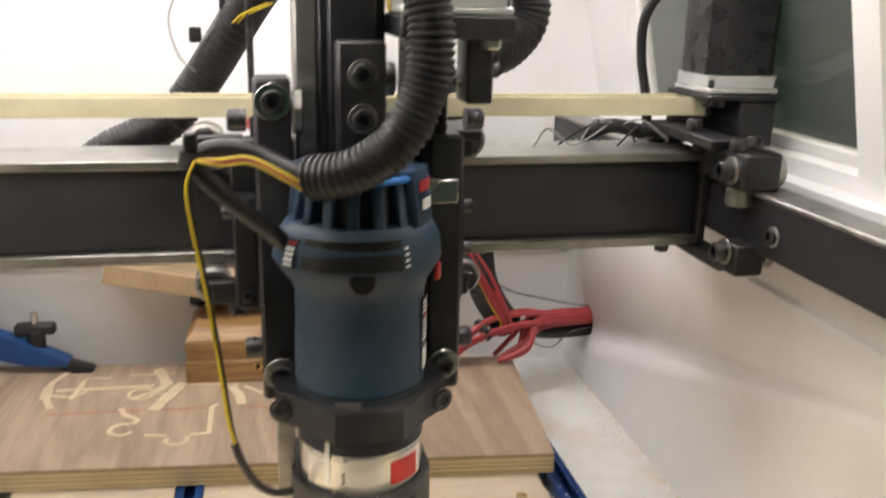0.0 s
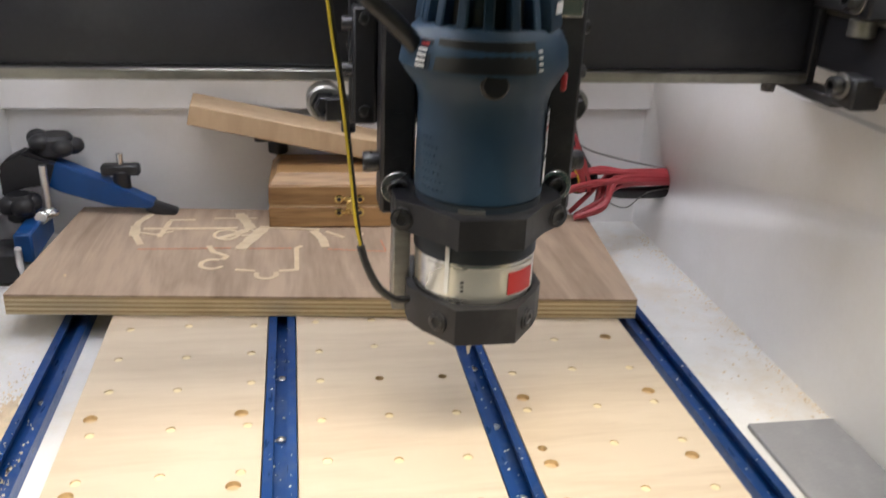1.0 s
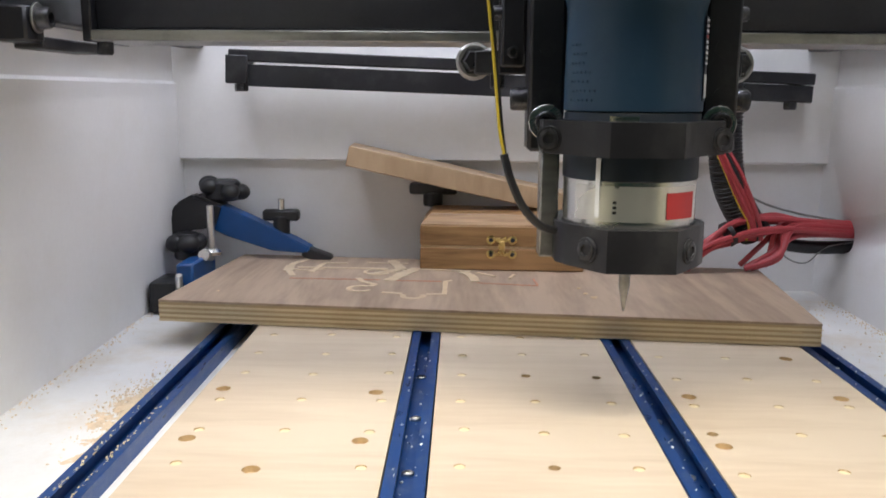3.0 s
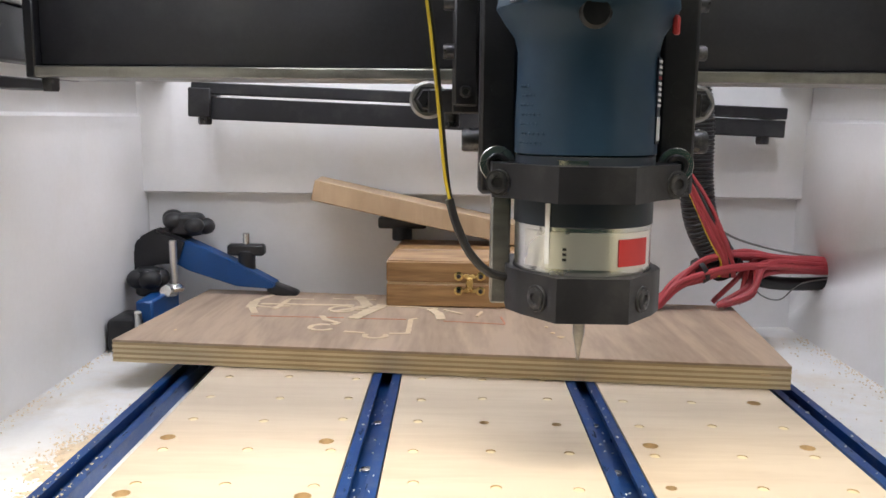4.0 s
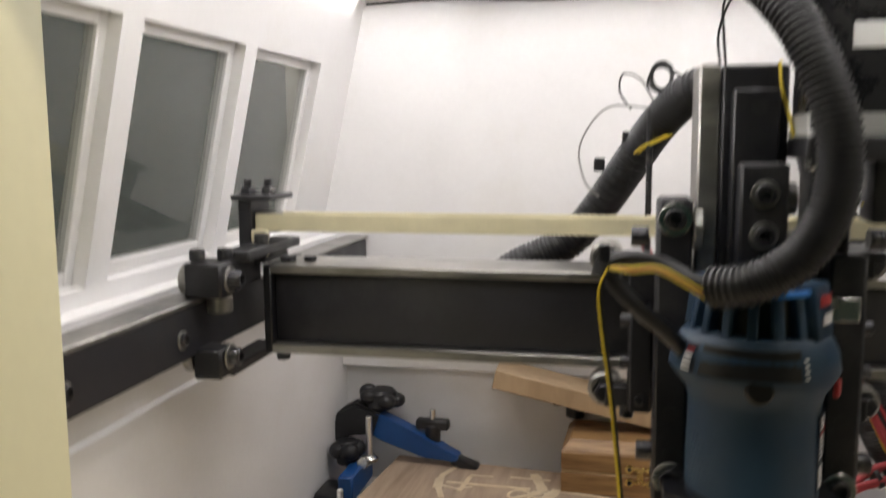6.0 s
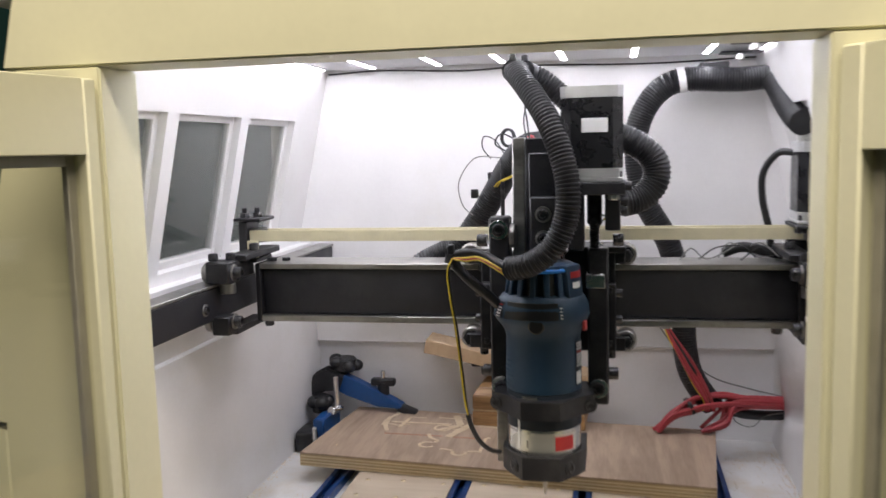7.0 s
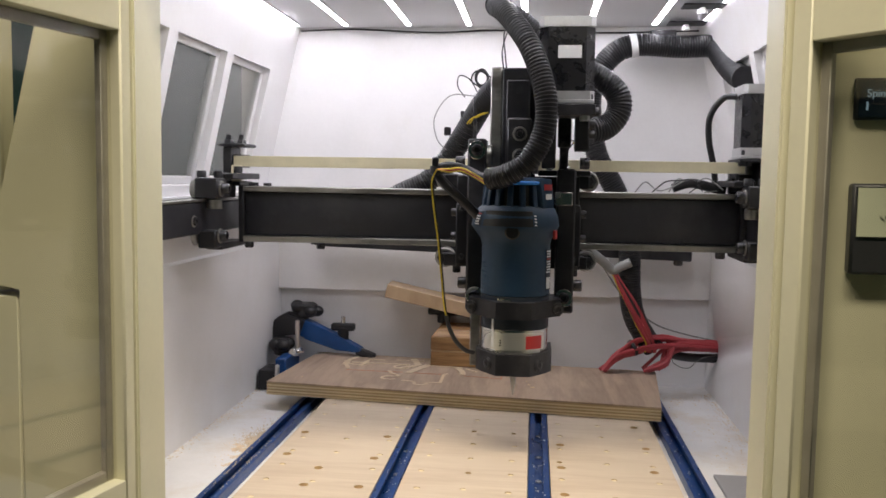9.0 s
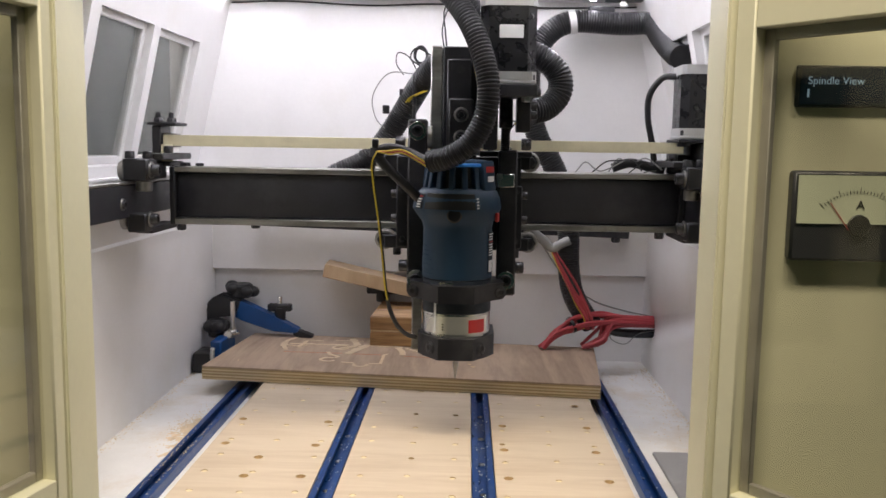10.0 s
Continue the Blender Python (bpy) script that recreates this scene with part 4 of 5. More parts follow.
def truck(s, x, dy):
    """Bearing brackets that carry one gantry end on its rail; s: towards the wall."""
    t = thing("bearing_truck", "black bearing bracket with bolts at the gantry end", "bracket", (x, -0.03, 0.24), "gantry end brackets")
    # lower arm with a side bearing
    part("lower_arm", B(x - 0.009, x + 0.009, -0.020, 0.06, 0.2045, 0.2115, b=0.001), BLACK, t)
    part("lower_block", B(x - 0.010, x + 0.010, -0.042, -0.020, 0.2075, 0.2275, b=0.0015), BLACK, t)
    part("roller", cyl(bmesh.new(), (x + s * 0.012, -0.03, 0.221), (x + s * 0.019, -0.03, 0.221), 0.0115, 24, 0.001), STEEL, t, "steel bearing on the rail")
    cap_bolt(t, (x - s * 0.011, -0.03, 0.221), (-s, 0, 0), 0.0062, 0.008, BOLT, 0.0085, STEEL)
    # upper block
    part("upper_block", B(x - 0.013, x + 0.013, -0.044, -0.014, 0.262, 0.285, b=0.0015), BLACK, t)
    part("upper_arm", B(min(x - s * 0.022, x), max(x - s * 0.022, x), -0.02, 0.075, 0.2835, 0.2905, b=0.001), BLACK, t)
    part("link_bar", B(x - 0.006, x + 0.006, -0.012, 0.036, 0.262, 0.280, b=0.001), BLACK, t)
    cap_bolt(t, (x - s * 0.0132, -0.031, 0.273), (-s, 0, 0), 0.0062, 0.009, BOLT, 0.009, STEEL)
    for dx, dy in ((0.006, -0.022), (-0.01, -0.03), (-0.014 * s, 0.02)):
        cap_bolt(t, (x + dx, dy, 0.2852 if dy < 0 else 0.2907), (0, 0, 1), 0.0052, 0.0075)
    part("roller", cyl(bmesh.new(), (x - s * 0.004, -0.028, 0.2505), (x - s * 0.004, -0.028, 0.2615), 0.0085, 24, 0.001), STEEL, t, "brassy steel bearing under the block")
    part("roller", cyl(bmesh.new(), (x + s * 0.0135, -0.028, 0.272), (x + s * 0.021, -0.028, 0.272), 0.0105, 24, 0.001), STEEL, t, "steel bearing beside the block")
    hex_bolt(t, (x - s * 0.022, 0.035, 0.2114), (0, 0, -1), 0.0055, 0.008)
    for ob in t.children:
        ob.location.y += dy
    return t


truck(-1, -0.199, 0.016)
truck(1, 0.386, 0.0)

# belt and its end pulley
bl = thing("drive_belt", "cream toothed drive belt stretched along the beam", "belt", (0.08, 0.06, 0.305))
for y, k in ((0.056, 1), (0.079, -1)):
    part("belt_run", B(-0.196, 0.387, y - 0.0008, y + 0.0008, 0.2985, 0.3108, b=0.0003), BELTM, bl)
    bm = bmesh.new()
    for i in range(185):
        x = -0.194 + i * 0.00313
        bmesh.ops.create_cube(bm, size=1, matrix=Matrix.Translation((x, y + k * 0.0013, 0.30465)) @ Matrix.Diagonal((0.0014, 0.0011, 0.0121, 1)))
    tagged(part("belt_teeth", bm, BELTM, bl), "fine moulded teeth", kind="stuff")
ip = thing("belt_idler", "black bolted belt idler standing on the beam end", "idler", (-0.188, 0.06, 0.276))
part("foot", B(-0.196, -0.172, 0.045, 0.09, 0.2757, 0.281, b=0.001), BLACK, ip)
part("post", B(-0.194, -0.184, 0.050, 0.084, 0.281, 0.321, b=0.001), BLACK, ip)
part("top_plate", B(-0.198, -0.166, 0.046, 0.088, 0.321, 0.325, b=0.001), BLACK, ip)
part("pulley", cyl(bmesh.new(), (-0.1775, 0.0675, 0.297), (-0.1775, 0.0675, 0.3125), 0.0105, 24, 0.0008), STEEL, ip)
part("strap", B(-0.183, -0.170, 0.047, 0.0495, 0.281, 0.300, b=0.0008), BELTM, ip, "pale bracket under the belt")
for x, y in ((-0.190, 0.06), (-0.1775, 0.0675)):
    hex_bolt(ip, (x, y, 0.325), (0, 0, 1), 0.006, 0.005)
    part("stud", cyl(bmesh.new(), (x, y, 0.33), (x, y, 0.336), 0.003, 10), BOLT, ip)
hex_bolt(ip, (-0.160, 0.06, 0.276), (0, 0, 1), 0.006, 0.004)
hex_bolt(ip, (-0.145, 0.065, 0.276), (0, 0, 1), 0.005, 0.0035)
for ob in ip.children:
    ob.location.x -= 0.013


def stepper(m, w, h, label, group, at):
    """A square stepper motor: black laminated body between cast end caps, standing on its flange."""
    s = thing("stepper_motor", label, "motor", at, group)
    c = w * 0.16

    def octa(k):
        a, b = w / 2 * k, w / 2 * k - c
        return [(-a, -b), (-b, -a), (b, -a), (a, -b), (a, b), (b, a), (-b, a), (-a, b)]
    part("body", prism(bmesh.new(), octa(0.99), 0.012, h - 0.010, m), material("motor_black", (0.014, 0.014, 0.016), 0.3, vary=0.15, scale=90, bump=0.1, dirt=(0.03, 0.03, 0.03), dirt_amount=0.1, dirt_scale=9), s)
    c = w * 0.08
    bm = prism(bmesh.new(), octa(1.0), 0.004, 0.012, m)
    part("front_cap", bm, SILVER, s, "cast aluminium end cap")
    part("rear_cap", prism(bmesh.new(), octa(0.995), h - 0.010, h, m), SILVER, s, "cast aluminium end cap")
    part("flange", box(bmesh.new(), -w / 2, w / 2, -w / 2, w / 2, 0, 0.004, b=0.001, m=m), SILVER, s)
    for x in (-1, 1):
        for y in (-1, 1):
            p = m @ Vector((x * w * 0.41, y * w * 0.41, 0.004))
            cap_bolt(s, p, m.to_3x3() @ Vector((0, 0, 1)), 0.0042, 0.0055)
    return s


XM = Matrix.Translation((0.403, 0.061, 0.3145))
xm = stepper(XM, 0.050, 0.080, "black square stepper motor with silver end caps on the gantry end", "stepper motors", (0.403, 0.061, 0.3145))
mb = thing("motor_mount", "black bracket that carries the motor on the beam end", "bracket", (0.396, 0.03, 0.29))
part("top_plate", B(0.376, 0.429, 0.032, 0.092, 0.3105, 0.3143, b=0.0008), BLACK, mb)
part("side_block", B(0.4005, 0.427, 0.034, 0.090, 0.2800, 0.3103, b=0.0012), BLACK, mb)
part("rear_block", B(0.376, 0.4003, 0.081, 0.091, 0.2757, 0.3103, b=0.0012), BLACK, mb)
part("pulley", cyl(bmesh.new(), (0.387, 0.0675, 0.297), (0.387, 0.0675, 0.3103), 0.0105, 24, 0.0008), STEEL, mb)
for x in (0.379, 0.386):
    cap_bolt(mb, (x, 0.037, 0.3105), (0, 0, -1), 0.004, 0.004)
mc = thing("motor_cable", "black cable looping from the motor", "cable", (0.367, 0.06, 0.33))
part("cable", tube(bmesh.new(), [(0.380, 0.070, 0.384), (0.366, 0.082, 0.383), (0.354, 0.090, 0.364), (0.354, 0.093, 0.337), (0.361, 0.094, 0.305), (0.364, 0.094, 0.279)], 0.0036, 10), RUBBER, mc)
wr = thing("loose_wires", "tangle of thin dark wires on the beam", "wires", (0.31, 0.07, 0.28))
rnd = random.Random(3)
for i in range(5):
    pts = [(0.27 + 0.02 * i, 0.07 + rnd.uniform(-0.01, 0.02), 0.2765)]
    for k in range(4):
        pts.append((pts[-1][0] + rnd.uniform(0.004, 0.018), 0.075 + rnd.uniform(-0.015, 0.02), 0.278 + rnd.uniform(0, 0.016)))
    part("wire", tube(bmesh.new(), pts, 0.0008, 5, 5), RUBBER if i % 2 else GREYW, wr)
part("wrapped_bundle", tube(bmesh.new(), [(0.315, 0.09, 0.281), (0.335, 0.09, 0.287), (0.36, 0.088, 0.282), (0.374, 0.086, 0.280)], 0.0055, 10), RUBBER, wr)

# bars under the beam, at the back
br = thing("rear_cross_bar", "two dark flat bars bolted together below the beam", "bar", (0.1, 0.325, 0.19))
RB = Matrix.Translation((-0.160, 0.300, 0)) @ Matrix.Rotation(radians(3.2), 4, "Z")
tilt = Matrix.Translation((0, 0, 0.2165)) @ Matrix.Rotation(radians(1.9), 4, "Y")
part("bar", box(bmesh.new(), -0.004, 0.545, 0, 0.028, -0.0075, 0.003, b=0.001, m=RB @ tilt), BLACK, br)
part("bar", box(bmesh.new(), 0.012, 0.30, 0.002, 0.03, -0.030, -0.010, b=0.001, m=RB @ tilt), BLACK, br)
part("bar", box(bmesh.new(), 0.30, 0.545, 0.002, 0.03, -0.0245, -0.0085, b=0.001, m=RB @ tilt), BLACK, br)
part("clip", box(bmesh.new(), -0.006, 0.014, -0.003, 0.026, -0.028, -0.002, b=0.001, m=RB @ tilt), BLACK, br)
for u, zz in ((0.006, -0.028), (0.528, -0.0245)):
    hex_bolt(br, RB @ tilt @ Vector((u, 0.012, zz)), (0, 0, -1), 0.0065, 0.007)
for u in (-0.004, 0.535):
    part("stay", box(bmesh.new(), u, u + 0.012, 0.026, 0.078, -0.0078, -0.002, b=0.0006, m=RB @ tilt), BLACK, br)

# ---- the carriage ----
CX, CY = 0.139, -0.050
ca = thing("router_carriage", "black steel carriage with guide rollers riding on the beam", "carriage", (CX, 0.02, 0.24))
part("back_plate", B(0.072, 0.205, 0.012, 0.022, 0.192, 0.292, b=0.001), BLACK, ca)
for x0, x1 in ((0.073, 0.086), (0.193, 0.206)):
    part("side_block", B(x0, x1, -0.006, 0.012, 0.196, 0.262, b=0.0012), BLACK, ca)
    s = -1 if x0 < 0.1 else 1
    for z in (0.252, 0.226):
        cap_bolt(ca, (x0 if s < 0 else x1, 0.003, z), (s, 0, 0), 0.0042, 0.006)
    for z in (0.204, 0.256):
        cap_bolt(ca, ((x0 + x1) / 2, -0.006, z), (0, -1, 0), 0.0035, 0.002)
for x, z in ((0.058, 0.200), (0.215, 0.199), (0.058, 0.287), (0.215, 0.287)):
    s = -1 if x < 0.1 else 1
    part("roller_arm", B(min(x, x - s * 0.022), max(x, x - s * 0.022), 0.016, 0.028, z - 0.008, z + 0.006, b=0.001), BLACK, ca)
    ro = part("roller", lathe(bmesh.new(), (x, 0.046, z), (x, 0.028, z), [(0, 0.0095), (0.1, 0.0112), (0.9, 0.0112), (1, 0.0095)], 24), STEEL, ca, "steel guide roller")
    part("roller_nut", lathe(bmesh.new(), (x, 0.028, z), (x, 0.018, z), [(0, 0.0085), (0.3, 0.0085), (0.32, 0.0066), (0.9, 0.0066), (1, 0.0055)], 6), BOLT, ro)
    part("pivot_bolt", cyl(bmesh.new(), (x - s * 0.014, 0.0225, z - 0.016), (x - s * 0.014, 0.0225, z - 0.0075), 0.0045, 12), BOLT, ca)
part("top_plate", B(0.160, 0.215, -0.006, 0.040, 0.2925, 0.2985, b=0.001), BLACK, ca)
for x, y in ((0.172, 0.004), (0.19, 0.004)):
    cap_bolt(ca, (x, y, 0.2985), (0, 0, 1), 0.004, 0.004, BRIGHT)
# long side plates of the lift
for x0 in (0.0865, 0.1795):
    s = -1 if x0 < 0.1 else 1
    sp_ = part("lift_plate", B(x0, x0 + 0.0195, -0.032, -0.0065, 0.150, 0.330 if s < 0 else 0.300, b=0.002), BLACK, ca)
    for z, rr in ((0.318, 0.0062), (0.166, 0.006)):
        if s > 0 and z > 0.3:
            continue
        cap_bolt(ca, (x0 + 0.0098, -0.032, z), (0, -1, 0), rr, 0.005, BOLT, 0.0095, BRIGHT)
    for z in (0.290, 0.205, 0.180):
        part("bolt_hole", lathe(bmesh.new(), (x0 + 0.010, -0.0322, z), (x0 + 0.010, -0.026, z), [(0, 0.0046), (0.02, 0.0046), (0.04, 0.0035), (1, 0.0035)], 14), RUBBER, ca)
    cap_bolt(ca, (x0 if s < 0 else x0 + 0.0195, -0.02, 0.178), (s, 0, 0), 0.0062, 0.009)
    cap_bolt(ca, (x0 - 0.004 if s < 0 else x0 + 0.0235, -0.012, 0.306), (s, 0, 0), 0.0062, 0.010)
# slide rails and upright plate
zp = thing("lift_slide", "dark upright slide plate with steel edge and bolts", "slide", (0.13, 0.0, 0.3))
part("upright_plate", B(0.1085, 0.1205, -0.018, 0.030, 0.200, 0.405, b=0.0012), STEEL, zp, "bare steel upright")
part("front_plate", B(0.121, 0.1565, -0.020, 0.010, 0.200, 0.404, b=0.0012), BLACK, zp)
part("slide_bar", B(0.1255, 0.150, -0.034, -0.0205, 0.262, 0.390, b=0.0012), BLACK, zp)
for z in (0.38, 0.364, 0.35):
    part("bolt_hole", lathe(bmesh.new(), (0.139, -0.0342, z), (0.139, -0.029, z), [(0, 0.0044), (0.02, 0.0044), (0.04, 0.0034), (1, 0.0034)], 14), RUBBER, zp)
part("bolt_block", B(0.128, 0.1525, -0.054, -0.0345, 0.290, 0.350, b=0.0015), BLACK, zp)
for z in (0.334, 0.312):
    cap_bolt(zp, (0.1405, -0.054, z), (0, -1, 0), 0.0056, 0.006, BOLT, 0.0075, STEEL)
for z in (0.330, 0.303):
    part("roller", cyl(bmesh.new(), (0.1535, -0.03, z), (0.160, -0.03, z), 0.009, 20, 0.0008), STEEL, zp)
part("roller", cyl(bmesh.new(), (0.1065, -0.026, 0.312), (0.1120, -0.026, 0.312), 0.0115, 20, 0.0008), STEEL, zp)
part("chain_rod", cyl(bmesh.new(), (0.085, 0.09, 0.277), (0.085, 0.09, 0.385), 0.0022, 10), BOLT, zp)
part("rod_foot", B(0.074, 0.096, 0.082, 0.098, 0.2757, 0.281, b=0.001), BLACK, zp)

# lift motor with its nut block and screw
ZMM = Matrix.Translation((0.185, -0.042, 0.3635))
vw = thing("lift_wires", "thin wires looping from the hose down behind the lift", "wires", (0.125, -0.02, 0.44))
for k in range(2):
    part("wire", tube(bmesh.new(), [(0.134 - 0.004 * k, -0.03, 0.452), (0.124 - 0.003 * k, -0.014, 0.440), (0.119 + 0.003 * k, -0.006, 0.422), (0.121 + 0.003 * k, -0.004, 0.404)], 0.0008, 5, 6), RUBBER, vw)
part("yellow_lead", tube(bmesh.new(), [(0.150, -0.024, 0.405), (0.151, -0.026, 0.392), (0.154, -0.030, 0.378), (0.157, -0.034, 0.364)], 0.0010, 5, 6), YELLOW, vw)
zm = stepper(ZMM, 0.055, 0.084, "black square stepper motor with silver caps above the lift", "stepper motors", (0.185, -0.042, 0.3635))
part("label_plate", B(0.176, 0.199, -0.0701, -0.0695, 0.407, 0.4195, b=0.0004), PALE, zm, "blank white label")
lm = thing("lift_drive", "black motor bracket with coupling and lead screw", "bracket", (0.185, -0.03, 0.33))
part("plate", B(0.157, 0.214, -0.071, -0.013, 0.352, 0.3633, b=0.001), BLACK, lm)
part("leg", B(0.163, 0.177, -0.050, -0.022, 0.300, 0.3519, b=0.0012), BLACK, lm)
part("leg", B(0.196, 0.210, -0.045, -0.018, 0.318, 0.352, b=0.0012), BLACK, lm)
part("coupling", cyl(bmesh.new(), (0.186, -0.022, 0.322), (0.186, -0.022, 0.3518), 0.007, 20, 0.001), BOLT, lm)
bm = bmesh.new()
lathe(bm, (0.186, -0.022, 0.150), (0.186, -0.022, 0.322), [(i / 172, 0.0052 if i % 2 else 0.0041) for i in range(173)], 14)
part("lead_screw", bm, BOLT, lm, "threaded steel lead screw")
part("screw_nut", B(0.178, 0.196, -0.0335, -0.012, 0.262, 0.276, b=0.001), BRIGHT, lm)
for dx, dz in ((0.0, 0.358), (0.0, 0.345), (-0.004, 0.335)):
    cap_bolt(lm, (0.214 + dx if dz > 0.35 else 0.2102, -0.032, dz), (1, 0, 0), 0.0045, 0.006)
for x in (0.163, 0.204):
    hex_bolt(lm, (x, -0.060, 0.352), (0, 0, -1), 0.0052, 0.005, BRIGHT)

# ---- the router ----
rt = thing("router", "navy blue palm router with silver motor sleeve, hanging in clamps", "router", (CX, CY, 0.1))


def ring(bm, prof, seg=48, bump=None):
    rings = []
    for z, r in prof:
        row = []
        for i in range(seg):
            a = 2 * math.pi * i / seg
            k = bump(a, z) if bump else 1.0
            row.append(bm.verts.new((CX + r * k * math.cos(a), CY + r * k * math.sin(a), z)))
        rings.append(row)
    for a, b in zip(rings, rings[1:]):
        for i in range(seg):
            bm.faces.new((a[i], a[(i + 1) % seg], b[(i + 1) % seg], b[i]))
    bm.faces.new(rings[0][::-1])
    bm.faces.new(rings[-1])
    return bm


def waist(a, z):
    """The head bulges at the front and towards the cable side."""
    k = max(0.0, 1 - abs(z - 0.245) / 0.018)
    return 1 + k * (0.15 * max(0, math.cos(a - math.radians(195))) ** 2 + 0.08 * max(0, math.cos(a + math.radians(20))) ** 2)


part("sleeve", ring(bmesh.new(), [(0.112, 0.0325), (0.113, 0.0342), (0.166, 0.0342), (0.167, 0.033)]), BRIGHT, rt, "polished steel motor sleeve")
part("lower_shell", ring(bmesh.new(), [(0.1385, 0.0340), (0.139, 0.03475), (0.1715, 0.03475), (0.172, 0.0345)]), NAVY, rt, "dark lower motor shell")
part("body", ring(bmesh.new(), [(0.1722, 0.0335), (0.173, 0.0352), (0.190, 0.0352), (0.208, 0.0346), (0.222, 0.0345), (0.229, 0.0358), (0.236, 0.0390), (0.242, 0.0408), (0.252, 0.0402), (0.2585, 0.0382), (0.2618, 0.0355), (0.2625, 0.031)], bump=waist), BLUE, rt, "navy plastic body")
# solid core; its near-black colour stands for the shade between the fins
part("cap_core", ring(bmesh.new(), [(0.2600, 0.0285), (0.284, 0.0262), (0.2845, 0.024)]), TAPE, rt, "near-black core in place of the shaded fan opening")
part("cap", ring(bmesh.new(), [(0.2846, 0.0290), (0.2856, 0.0298), (0.2885, 0.0290), (0.2900, 0.026), (0.2905, 0.018)]), BLUE, rt, "vented end cap")
for i in range(16):
    a = 2 * math.pi * (i + 0.5) / 16
    m = Matrix.Translation((CX, CY, 0)) @ Matrix.Rotation(a, 4, "Z")
    bm = box(bmesh.new(), 0.0255, 0.0352, -0.0027, 0.0027, 0.2605, 0.2860, b=0.0008, m=None)
    for v in bm.verts:
        if v.co.z > 0.274 and v.co.x > 0.03:
            v.co.x -= 0.0042
    bmesh.ops.transform(bm, matrix=m, verts=bm.verts)
    part("vent_fin", bm, BLUE, rt)
for turn, half in ((-30, 0.0115), (150, 0.010)):
    bm = box(bmesh.new(), 0.024, 0.0372, -half, half, 0.2600, 0.2895, b=0.0022, seg=2)
    for v in bm.verts:
        if v.co.z > 0.274 and v.co.x > 0.03:
            v.co.x -= 0.0030
    bmesh.ops.transform(bm, matrix=Matrix.Translation((CX, CY, 0)) @ Matrix.Rotation(radians(turn), 4, "Z"), verts=bm.verts)
    part("cap_side", bm, BLUE, rt)


def wrap_label(name, a0, a1, z0, z1, r, mat, parent, label="", n=14, t=0.0005, rf=None):
    """A thin sticker that follows the round body."""
    bm = bmesh.new()
    g = []
    for i in range(n + 1):
        a = radians(a0 + (a1 - a0) * i / n)
        col = []
        for z in (z0, z1):
            rr = (rf(a, z) if rf else r)
            for q in (rr, rr + t):
                col.append(bm.verts.new((CX + q * math.cos(a), CY + q * math.sin(a), z)))
        g.append(col)
    for a, b in zip(g, g[1:]):
        bm.faces.new((a[1], b[1], b[3], a[3]))
        bm.faces.new((a[0], a[2], b[2], b[0]))
        bm.faces.new((a[2], a[3], b[3], b[2]))
        bm.faces.new((a[0], b[0], b[1], a[1]))
    bm.faces.new(g[0])
    bm.faces.new(g[-1][::-1])
    return part(name, bm, mat, parent, label)


def head_r(a, z):
    prof = [(0.229, 0.0358), (0.236, 0.0390), (0.242, 0.0408), (0.252, 0.0402), (0.2585, 0.0382), (0.2618, 0.0355)]
    for (za, ra), (zb, rb) in zip(prof, prof[1:]):
        if za <= z <= zb:
            return (ra + (rb - ra) * (z - za) / (zb - za)) * waist(a, z) + 0.0003
    return 0.04


wrap_label("tape", -136, -66, 0.2425, 0.2575, 0.0405, TAPE, rt, "black tape over the front of the head", rf=head_r)
part("dial_knob", lathe(bmesh.new(), (CX - 0.003, CY - 0.041, 0.237), (CX - 0.003, CY - 0.0375, 0.237), [(0, 0.006), (0.5, 0.0075), (1, 0.0075)], 20), TAPE, rt)
wrap_label("side_label", -151, -140, 0.2425, 0.2565, 0.0412, NAVY, rt, "small printed label", rf=head_r)
for k in range(5):
    wrap_label("print_bar", -149, -142, 0.2435 + k * 0.0025, 0.2448 + k * 0.0025, 0.0412, PALE if k < 4 else REDL, rt, rf=lambda a, z: head_r(a, z) + 0.0006, n=3)
for k in range(4):
    wrap_label("print_bar", -64, -61, 0.2435 + k * 0.003, 0.2447 + k * 0.003, 0.04, PALE, rt, rf=head_r, n=2)
wrap_label("red_print", -42, -18, 0.2780, 0.2838, 0.0362, REDL, rt, "red maker's mark")
wrap_label("white_print", -40, -24, 0.2690, 0.2745, 0.0376, PALE, rt, "white model mark")
part("switch", box(bmesh.new(), 0.0405, 0.0435, -0.003, 0.003, 0.2295, 0.2385, b=0.0008, m=Matrix.Translation((CX, CY, 0)) @ Matrix.Rotation(radians(-22), 4, "Z")), REDL, rt, "red slide switch")
wrap_label("rating_plate", -30, -8, 0.178, 0.219, 0.0352, NAVY, rt, "printed rating plate")
for k in range(9):
    wrap_label("print_bar", -29 + (k % 2), -12, 0.2165 - k * 0.0026, 0.2178 - k * 0.0026, 0.0358, REDL if k == 3 else PALE, rt, n=4, t=0.0002)
wrap_label("print_bar", -29, -14, 0.1795, 0.191, 0.0358, PALE, rt, n=4, t=0.0002)
wrap_label("silver_band", -150, -30, 0.119, 0.1365, 0.0344, material("silver_foil", (0.8, 0.78, 0.73), 0.3, 0.85, vary=0.03, scale=7, bump=0.0), rt, "silver foil band")
wrap_label("red_patch", -69, -38, 0.1205, 0.1335, 0.03495, REDL, rt, "red sticker")
